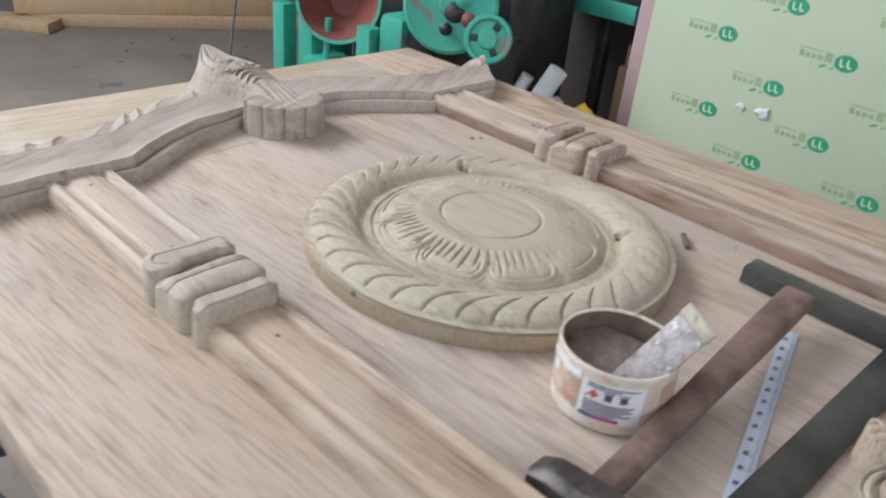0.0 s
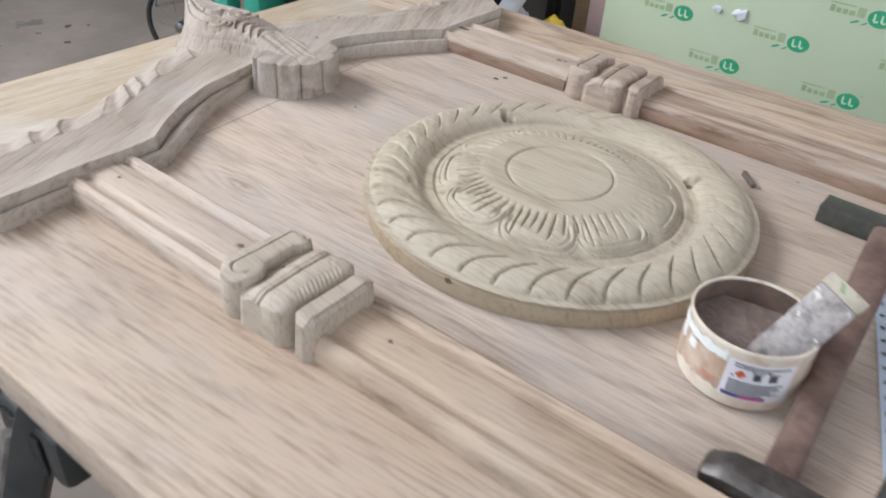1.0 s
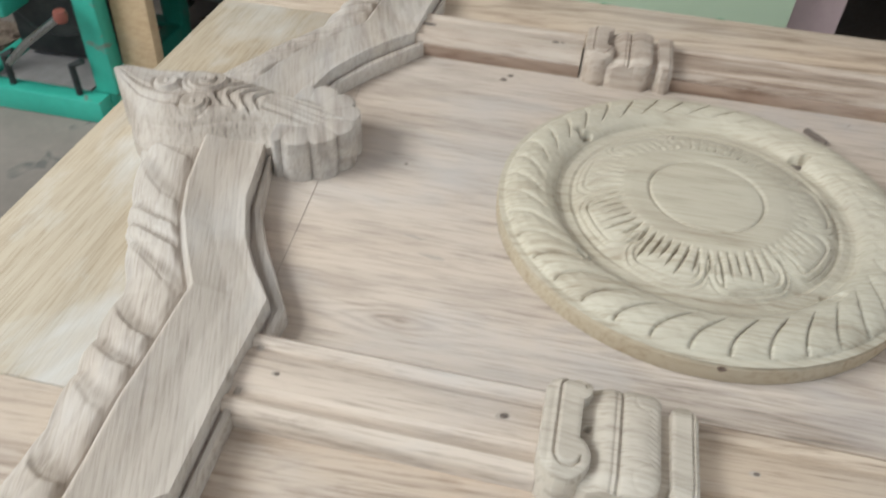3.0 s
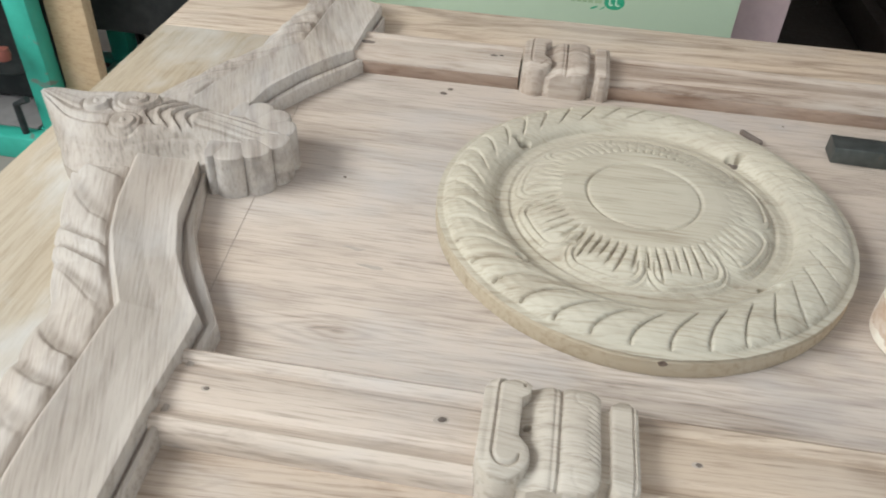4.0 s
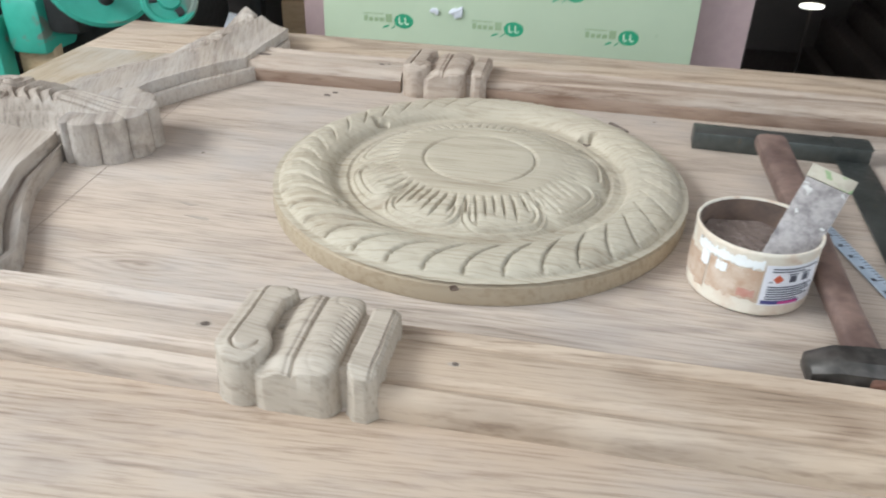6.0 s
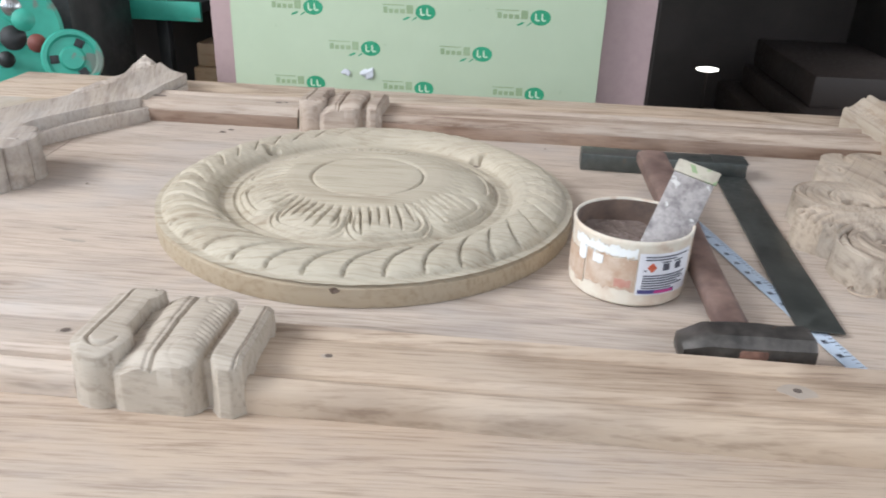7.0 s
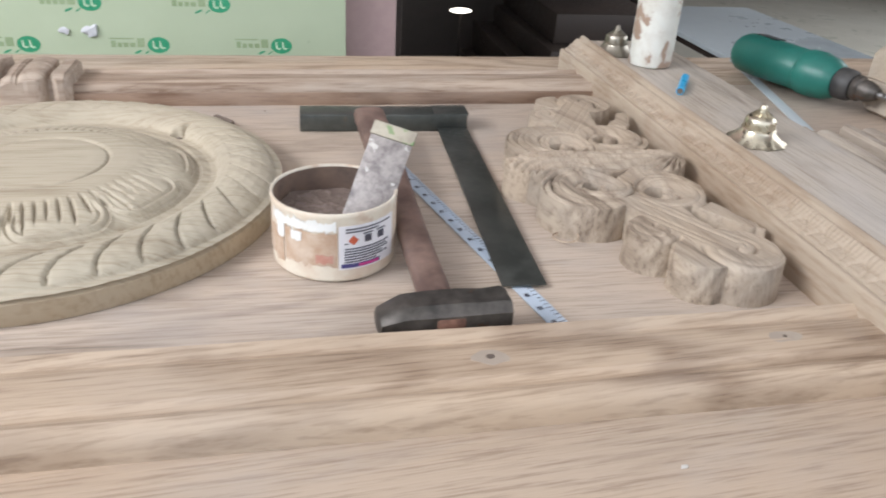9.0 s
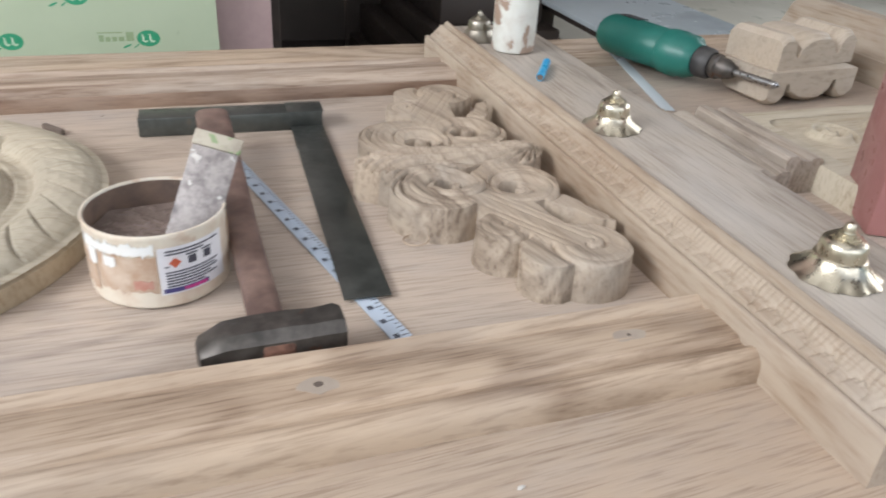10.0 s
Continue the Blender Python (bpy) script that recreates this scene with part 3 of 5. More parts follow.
def shell_plan(u, v):
    w = line_at(SH_T, SH_W, u)
    q = 2 * v - 1
    return -0.812 + 0.272 * u - 0.02 * q * q * smooth01((u - 0.8) / 0.2) + 0.014 * q * q * smooth01(1 - u * 5), SHY + q * w


def shell_height(u, v):
    x, y = shell_plan(u, v)
    q = 2 * v - 1
    h = 0.050 + 0.010 * (1 - q * q) + 0.010 * smooth01(1 - u * 6) - 0.012 * smooth01((u - 0.55) / 0.42)
    flow = q * 9.5 + 1.6 * np.sin(u * 6.5 + 0.5) * (1 - np.abs(q))
    flutes = (0.0034 - 0.0018 * smooth01((u - 0.6) / 0.3)) * (np.abs(np.sin(flow)) ** 0.6 - 0.6) + 0.0006 * np.sin(flow * 3 + 4 * u)
    # overlapping scales run down from two flat volutes
    along = (x + 0.692) / 0.0155 + 0.9 * np.cos((y - SHY) * 75)
    saw = np.mod(along, 1.0)
    scales = smooth01((x + 0.700) / 0.008) * smooth01((-0.628 - x) / 0.008) * smooth01((0.030 - np.abs(y - SHY - 0.002)) / 0.006)
    flutes = flutes * (1 - scales) + scales * (0.0052 * saw ** 0.8 * smooth01((1 - saw) / 0.12) - 0.0016)
    for cx, cy, tw, rr in ((-0.750, SHY + 0.004, 1, 0.017), (-0.704, SHY - 0.026, 1, 0.018), (-0.712, SHY + 0.018, -1, 0.027)):
        d, a = np.hypot(x - cx, y - cy), np.arctan2(y - cy, x - cx)
        inside = smooth01((rr - d) / 0.003)
        turn_ = np.mod(d / 0.0125 + tw * a / (2 * np.pi), 1.0)
        spiral = 0.0042 * turn_ ** 0.7 * smooth01((1 - turn_) / 0.16) + 0.0015 * (1 - d / rr)
        flutes = flutes * (1 - inside) + inside * spiral
        flutes = flutes - 0.0025 * np.exp(-(((d - rr) / 0.0020) ** 2))
    side = smooth01((np.abs(q) - 0.42) / 0.55) * smooth01((0.86 - u) / 0.25)
    return h + flutes * (1 - 0.45 * smooth01((np.abs(q) - 0.45) / 0.4)) - 0.030 * side * smooth01((u + 0.02) / 0.1)


shell = relief("shell", shell_plan, shell_height, 240, 170, TOP, teak_dusty, door, "dusty carved shell keystone with scrolled leaves")
FOOT = (-0.588, CY + 0.015)


def foot_field(x, y):
    d, a = np.hypot(x - FOOT[0], y - FOOT[1]), np.arctan2(y - FOOT[1], x - FOOT[0])
    ribs = np.abs(np.sin(a * 5.6))
    r = 0.0555 + 0.0085 * ribs ** 0.4 - 0.02 * smooth01((np.abs(a) - 1.75) / 0.4)
    flute = 0.0014 * ribs ** 0.5 * smooth01((d - 0.02) / 0.03)
    return np.where(x > -0.625, wall_up(d - r, 0.0475 + flute, 0.001, 0.006), -0.001)


carved("foot", -0.64, -0.515, FOOT[1] - 0.075, FOOT[1] + 0.075, 0.0008, foot_field, TOP + 0.0005, teak_dusty, door, "fluted foot of the shell keystone")

# The lock rail: a carved moulding and the board behind it.


def rail_plan(u, v):
    return 0.492 + 0.036 * v, -0.386 + 0.880 * u


def rail_height(u, v):
    h = np.interp(v, [0, 0.03, 0.06, 0.14, 0.17, 0.20, 0.24, 0.34, 0.5, 0.66, 0.72, 0.76, 0.80, 0.84, 0.96, 1.0],
                  [0.033, 0.0365, 0.038, 0.0385, 0.0365, 0.0365, 0.039, 0.0405, 0.0445, 0.051, 0.0535, 0.0515, 0.0525, 0.0565, 0.058, 0.0555])
    y = u * 0.880
    band = smooth01((v - 0.2) / 0.05) * smooth01((0.72 - v) / 0.05)
    cell = np.mod(y / 0.026, 1.0) - 0.5
    leaf = np.abs(np.hypot(cell * 1.15, (v - 0.24) * 1.25) - 0.38)
    cut = 0.0022 * np.exp(-((leaf / 0.05) ** 2)) + 0.0016 * np.exp(-((np.abs(cell) - 0.1) / 0.05) ** 2) * smooth01((v - 0.35) / 0.1)
    ribs = 0.0006 * np.sin(y * 2 * np.pi / 0.0052) * smooth01((v - 0.42) / 0.06)
    return h + band * (0.0012 - cut + ribs)


relief("rail_moulding", rail_plan, rail_height, 620, 56, TOP, teak_rail, door, "carved leaf moulding along the lock rail")
box_part("lock_rail", 0.5285, 0.652, -0.384, 0.502, TOP - 0.01, TOP + 0.0485, teak_grey, door, "", 0.0015)
box_part("joint_line", 0.65205, 0.6532, -0.38, 0.50, TOP + 0.02, TOP + 0.0465, teak_brown, door, "", 0.0003)
far_rail = [(1.135, TOP), (1.135, TOP + 0.038), (1.142, TOP + 0.046), (1.146, TOP + 0.054), (1.156, TOP + 0.074), (1.164, TOP + 0.080), (1.170, TOP + 0.088), (1.20, TOP + 0.088), (1.20, TOP)]
part("lower_rail_moulding", extruded(far_rail, -0.30, 0.50, "y", 20, 0.0004), teak_rail, door)

# Small marks on the face: screw holes with filler, a pencil line.


def disc(name, x, y, z, r, mat, parent, squash=1.0, turn=0.0, label=""):
    bm = bmesh.new()
    bmesh.ops.create_circle(bm, cap_ends=True, segments=18, radius=r, matrix=Matrix.Translation((x, y, z)) @ pose(0, 0, 0, 0, 0, turn) @ Matrix.Diagonal((1, squash, 1, 1)))
    for v in bm.verts:
        v.co += Vector((noise.noise(v.co * 90) * r * 0.25, noise.noise(v.co * 110 + Vector((3, 1, 0))) * r * 0.25, 0))
    r2 = bmesh.ops.extrude_face_region(bm, geom=bm.faces[:])
    for g in r2["geom"]:
        if isinstance(g, bmesh.types.BMVert):
            g.co.z += 0.0004
    return part(name, bm, mat, parent, label)


for x, y, z, r in ((-0.492, -0.246, 0.0213, 0.0022), (-0.306, -0.241, 0.0213, 0.0034), (-0.114, -0.246, 0.0213, 0.0024), (0.201, -0.242, 0.0213, 0.0032)):
    disc("filler_patch", x, y, TOP + z, r * (4.2 if x > 0 else 1.8), filler, door, 0.6)
    disc("screw_hole", x + 0.001, y, TOP + z + 0.0006, r, hole_dark, door, 0.7)
disc("filler_patch", 0.415, -0.242, TOP + 0.0213, 0.013, filler, door, 0.55)
disc("screw_hole", 0.415, -0.243, TOP + 0.0219, 0.0015, hole_dark, door)
for x, y, r in ((-0.515, 0.388, 0.010), (-0.335, 0.387, 0.005), (-0.325, 0.389, 0.003)):
    disc("screw_hole", x, y, TOP + 0.0247, r, hole_dark, door, 0.55)
for x, y, r in ((-0.393, 0.309, 0.005), (-0.385, 0.322, 0.004), (0.05, 0.32, 0.0015), (-0.47, 0.09, 0.002), (0.02, 0.21, 0.0016)):
    disc("screw_hole", x, y, TOP + 0.0002, r, hole_dark, door, 0.7)
for x, y, r, s, tn in ((-0.407, -0.054, 0.013, 0.16, -8), (-0.43, -0.03, 0.012, 0.13, -4)):
    disc("grain_streak", x, y, TOP + 0.0001, r, filler, door, s, tn)
box_part("pencil_line", -0.0003, 0.0003, -0.148, 0.31, TOP, TOP + 0.0004, pencil, door, "", 0.0, pose(-0.553, 0.0, 0, 0, 0, 4.2))



def slanted(top, foot, w, d, name, parent, mat):
    ax = Vector(top) - Vector(foot)
    bm = add_box(bmesh.new(), -w, w, -d, d, 0.0, ax.length, 0.004)
    bmesh.ops.transform(bm, matrix=Matrix.Translation(foot) @ ax.to_track_quat("Z", "Y").to_matrix().to_4x4(), verts=bm.verts)
    return part(name, bm, mat, parent)


for sx in (-0.395, 0.92):
    tr = thing("trestle", "dark grey steel trestle under the door", "trestle", "trestles")
    near_y = -0.415 if sx < 0 else -0.33
    box_part("top_beam", sx - 0.035, sx + 0.035, near_y - 0.012, 0.52, 0.676, 0.7575, trestle_steel, tr, "", 0.006)
    for sy, ey, dx in ((near_y, near_y - 0.15, -0.18), (-0.30, -0.34, 0.16), (0.42, 0.66, -0.17), (0.42, 0.66, 0.17)):
        slanted((sx, sy, 0.69), (sx + dx, ey, 0.0), 0.019, 0.019, "leg", tr, trestle_steel)
    for y in (0.2, -0.28):
        box_part("brace", sx - 0.05, sx + 0.05, y - 0.012, y + 0.012, 0.56, 0.60, trestle_steel, tr, "", 0.004)
    if sx < 0:
        vise = box_part("clamp_body", sx - 0.062, sx + 0.045, -0.435, -0.335, 0.605, 0.6755, trestle_steel, tr, "dusty dark clamp body", 0.010)
        box_part("clamp_plate", sx - 0.052, sx + 0.020, -0.4395, -0.4355, 0.615, 0.665, machine_dark, vise, "", 0.003)
        box_part("jaw", sx - 0.150, sx - 0.063, -0.425, -0.375, 0.600, 0.632, trestle_steel, vise, "", 0.009)
        box_part("jaw", sx - 0.165, sx - 0.118, -0.445, -0.365, 0.6325, 0.690, rag_grey, vise, "dust-caked clamp jaw", 0.014)
        part("screw", tube([(sx - 0.19, -0.405, 0.645), (sx - 0.164, -0.405, 0.645)], 0.012, 14), steel, vise, "bright steel clamp screw")
        part("handle", tube([(sx - 0.185, -0.46, 0.62), (sx - 0.186, -0.36, 0.668)], 0.0055, 10), rubber, vise)
        part("worn_edge", tube([(sx - 0.022, near_y - 0.032, 0.655), (sx - 0.060, near_y - 0.065, 0.50)], 0.006, 8), rag_grey, tr, "scuffed bare edge of the leg")
# ---- the round medallion ----
MX, MY, MR = -0.1442, 0.0705, 0.2145
MED_R = [0, 0.0545, 0.0565, 0.0585, 0.0605, 0.0625, 0.078, 0.084, 0.092, 0.104, 0.116, 0.126, 0.131, 0.136, 0.148, 0.1535, 0.156, 0.159, 0.166, 0.176, 0.186, 0.196, 0.2035, 0.2065, 0.208, 0.2145]
MED_H = [0.0372, 0.0372, 0.0366, 0.0345, 0.0366, 0.0372, 0.0372, 0.0366, 0.0352, 0.0318, 0.0280, 0.0248, 0.0222, 0.0190, 0.0172, 0.0182, 0.0232, 0.0262, 0.0300, 0.0326, 0.0328, 0.0306, 0.0268, 0.0240, 0.0208, 0.0200]
PETALS, ROPE = 9, 38


def medallion_height(r, a):
    h = np.interp(r, MED_R, MED_H)
    # rope border: curved gouge cuts that lie down along the ring as they run inwards
    ph = a * ROPE / (2 * np.pi) - 1.25 * np.clip((0.206 - r) / 0.042, 0, 1.2) ** 1.9
    cell = np.mod(ph, 1.0)
    rope = smooth01((r - 0.163) / 0.012) * smooth01((0.2075 - r) / 0.002)
    cut = np.exp(-((np.minimum(cell, 1 - cell) / 0.038) ** 2))
    h = h - rope * (0.0040 * cut + 0.0011 * (1 - smooth01(cell / 0.5)))
    # petals: a rounded tongue with a double gouged line round its end
    pc = np.mod((a + np.pi / 2) * PETALS / (2 * np.pi), 1.0) - 0.5
    s_ = pc * 2 * np.pi / PETALS * r
    half = r * np.pi / PETALS
    qx, qy = np.abs(s_) - half + 0.0225, r - 0.1315 + 0.022
    d = np.where((qx > 0) & (qy > 0), np.hypot(np.maximum(qx, 0), np.maximum(qy, 0)), np.maximum(qx, qy)) - 0.022
    band = (0.45 + 0.55 * smooth01((np.cos(a + 1.2) + 0.5) / 0.7)) * smooth01((r - 0.096) / 0.012) * smooth01((0.140 - r) / 0.003)
    h = h - band * 0.0030 * np.exp(-(((d + 0.0005) / 0.0016) ** 2))
    h = h - band * 0.0023 * np.exp(-(((d + 0.0068) / 0.0014) ** 2))
    h = h + band * 0.0008 * np.exp(-(((d + 0.0036) / 0.0018) ** 2)) - band * 0.0026 * smooth01((d - 0.0005) / 0.004)
    h = h + 0.0012 * smooth01((-d - 0.008) / 0.01) * smooth01((r - 0.088) / 0.02) * smooth01((0.130 - r) / 0.01)
    # knife cuts that fan out from the middle plate
    fan = pc * 7 + 0.45 * np.sin(pc * 5 + 1.0) * (r - 0.085) / 0.03
    k = np.floor(fan)
    fl = fan - k - 0.5
    end = 0.131 - 0.014 * np.abs(np.sin(k * 2.3 + 0.6))
    keen = smooth01((r - 0.084) / 0.010) * smooth01((end - r) / 0.020)
    keen = keen * (0.14 + 0.86 * smooth01((np.cos(a + 1.85) + 0.15) / 0.55))
    ticks = smooth01((r - 0.082) / 0.002) * smooth01((0.092 - r) / 0.004) * smooth01((np.cos(a - 1.45) - 0.7) / 0.15)
    keen = np.maximum(keen, 0.5 * ticks)
    h = h - 0.0050 * np.exp(-((fl / (0.145 - 1.5 * np.clip(r - 0.085, 0, 0.06))) ** 2)) * keen
    # fixing holes bored at a slant, and uneven handwork
    x, y = r * np.cos(a), r * np.sin(a)
    for hx, hy in ((-0.134, 0.092), (0.110, 0.112), (-0.112, -0.116), (0.115, -0.11)):
        e = np.hypot((x - hx) * 0.75, y - hy)
        h = h - (0.016 if hy > 0 else 0.004) * smooth01((0.0078 + 0.002 * np.sin(np.arctan2(y - hy, x - hx) * 3) - e) / 0.003)
    carve = smooth01((r - 0.083) / 0.01)
    return h + carve * (0.0003 * np.sin(x * 190 + 4 * np.sin(y * 70)) * np.sin(y * 170 + 3) + 0.0003 * np.sin(x * 420) * np.sin(y * 390 + x * 90))


med = thing("medallion", "round pale carved wooden medallion with rope border and petals", "medallion")
nr, na = 190, 720
rr = np.concatenate([np.linspace(0, 0.055, 6), np.linspace(0.0565, MR, nr - 6)])
aa = np.linspace(0, 2 * np.pi, na, endpoint=False)
R, A = np.meshgrid(rr, aa, indexing="ij")
Hm = medallion_height(R, A)
ring = np.stack([MX + R * np.cos(A), MY + R * np.sin(A), TOP + 0.002 + Hm], -1).reshape(-1, 3)
idx = np.arange(nr * na).reshape(nr, na)
nxt = np.roll(idx, -1, axis=1)
fc = np.stack([idx[:-1], idx[1:], nxt[1:], nxt[:-1]], -1).reshape(-1, 4)
part_np("carving", ring.tolist(), fc.tolist(), pale, med)
edge_p = [(MR + 0.0002, 0.0005), (MR + 0.0008, 0.004), (MR + 0.0006, 0.0135), (MR + 0.0003, 0.0178), (MR - 0.0035, 0.0205)]
bm = lathe(edge_p, 160, None, False)
bmesh.ops.translate(bm, vec=Vector((MX, MY, TOP)), verts=bm.verts)
part("edge", bm, pale_edge, med, "sawn tan edge of the medallion")
# dark discs inside the carved holes carry their shade as colour
for hx, hy in ((-0.134, 0.092), (0.110, 0.112)):
    disc("fixing_hole_shade", MX + hx, MY + hy, TOP + 0.0158, 0.0068, hole_dark, med)
for ang, zk, rk in ((-87, 0.0165, 0.0046), (166, 0.014, 0.0045)):
    bm = bmesh.new()
    bmesh.ops.create_icosphere(bm, subdivisions=3, radius=rk, matrix=pose(MX + MR * math.cos(radians(ang)), MY + MR * math.sin(radians(ang)), TOP + zk, 0, 0, ang) @ Matrix.Diagonal((0.22, 1.0, 0.55, 1)))
    for v in bm.verts:
        v.co += Vector((noise.noise(v.co * 300), noise.noise(v.co * 300 + Vector((4, 0, 0))), noise.noise(v.co * 300 + Vector((0, 7, 0))))) * 0.0012
    part("knot", bm, bark, med, "small rough brown knot on the rim")

# ---- the scroll ornament ----
SY = 0.052


def scroll_field(x, y):
    q = np.abs(y - SY)
    d = np.hypot(x - 0.352, q - 0.064) - 0.0455
    d = np.minimum(d, np.hypot(x - 0.424, q - 0.066) - 0.044)
    d = np.minimum(d, np.hypot(x - 0.383, q - 0.148) - 0.026)
    d = np.minimum(d, np.hypot(x - 0.437, q - 0.190) - 0.0365)
    d = np.minimum(d, np.hypot(x - 0.402, q - 0.195) - 0.024)
    d = np.minimum(d, capsule_sdf(x, q, 0.40, 0.10, 0.412, 0.178, 0.026))
    d = np.minimum(d, capsule_sdf(x, q, 0.440, 0.092, 0.458, 0.118, 0.012))
    d = np.minimum(d, capsule_sdf(x, q, 0.458, 0.118, 0.472, 0.146, 0.0085))
    d = np.minimum(d, capsule_sdf(x, q, 0.472, 0.146, 0.479, 0.156, 0.0035))
    d = np.minimum(d, capsule_sdf(x, q, 0.317, 0.0, 0.455, 0.004, 0.024))
    d = np.minimum(d, capsule_sdf(x, q, 0.298, 0.002, 0.33, 0.03, 0.010))
    d = np.maximum(d, -(np.hypot((x - 0.450) * 1.2, (q - 0.146)) - 0.0110))
    d = np.maximum(d, x - 0.4825)
    h = 0.034 + 0 * x
    best = np.full(x.shape, 9.0)
    for cx, cq, rr_, tw, pitch in ((0.366, 0.056, 0.046, 1, 0.023), (0.427, 0.071, 0.040, -1, 0.025), (0.437, 0.190, 0.036, 1, 0.030), (0.385, 0.150, 0.022, -1, 0.03)):
        r = np.hypot(x - cx, q - cq)
        ang = np.arctan2(q - cq, x - cx)
        w = r / rr_
        turn_ = np.mod(r / pitch + tw * ang / (2 * np.pi), 1.0)
        g = 0.0005 * np.cos(2 * np.pi * turn_) - 0.0034 * np.exp(-(((turn_ - 0.5) / 0.06) ** 2)) - 0.0010 * smooth01((turn_ - 0.5) / 0.3) * smooth01((1 - turn_) / 0.1)
        g = (g - 0.0012 * np.exp(-(((turn_ - 0.2) / 0.04) ** 2))) * smooth01((1.12 - w) / 0.14)
        h = np.where(w < best, 0.0335 + g + 0.002 * np.clip(1 - w, -0.5, 1), h)
        best = np.minimum(best, w)
    stem = smooth01((0.024 - capsule_sdf(x, q, 0.385, 0.105, 0.425, 0.172, 0.0)) / 0.008)
    off = np.abs((x - 0.385) * 0.859 - (q - 0.105) * 0.513)
    h = h * (1 - stem) + stem * (0.0345 - 0.0011 * np.exp(-(((off - 0.0075) / 0.0013) ** 2)) - 0.0009 * np.exp(-(((off - 0.0150) / 0.0012) ** 2)))
    fan = np.arctan2(q + 0.004, 0.475 - x)
    mid = smooth01((0.032 - q) / 0.010)
    h = h * (1 - mid) + mid * (0.037 - 0.004 * np.abs(np.sin(fan * 14)) ** 3 + 0.002 * smooth01((0.012 - q) / 0.006))
    spray = smooth01((np.hypot(x - 0.352, q - 0.066) - 0.030) / 0.006) * smooth01((0.385 - x) / 0.02) * smooth01((0.10 - q) / 0.02)
    h = h - spray * 0.0032 * np.abs(np.sin(np.hypot(x - 0.352, q - 0.066) * 420)) ** 4
    for hx, hq, hr, st in ((0.368, 0.052, 0.0125, 0.75), (0.424, 0.070, 0.0135, 0.8)):
        h = h - 0.005 * smooth01((hr * 2.0 - np.hypot((x - hx) * st, q - hq)) / hr)
        h = h - 0.026 * smooth01((hr - np.hypot((x - hx) * st, q - hq)) / 0.003) * smooth01((np.hypot(x - hx - 0.005, q - hq - 0.006) - 0.006) / 0.003)
    return wall_up(d, h, 0.001, 0.004)


orn = thing("scroll_ornament", "brown teak scroll carving lying against the lock rail", "wood carving")
scroll_wood = wood("teak_carving", (0.45, 0.375, 0.295), (0.19, 0.145, 0.108), (0.44, 0.395, 0.34), turn=75, figure=0.55, dust=0.6, bump=0.4)
for name, lo, hi in (("scroll", -0.24, -0.022), ("middle_leaf", -0.022, 0.022), ("scroll", 0.022, 0.24)):
    carved(name, 0.27, 0.486, SY + lo - 0.002, SY + hi + 0.002, 0.0009, lambda x, y, lo=lo, hi=hi: np.where((y > SY + lo) & (y < SY + hi), scroll_field(x, y), -0.001), TOP + 0.0005, scroll_wood, orn)

# ---- tools on the door ----


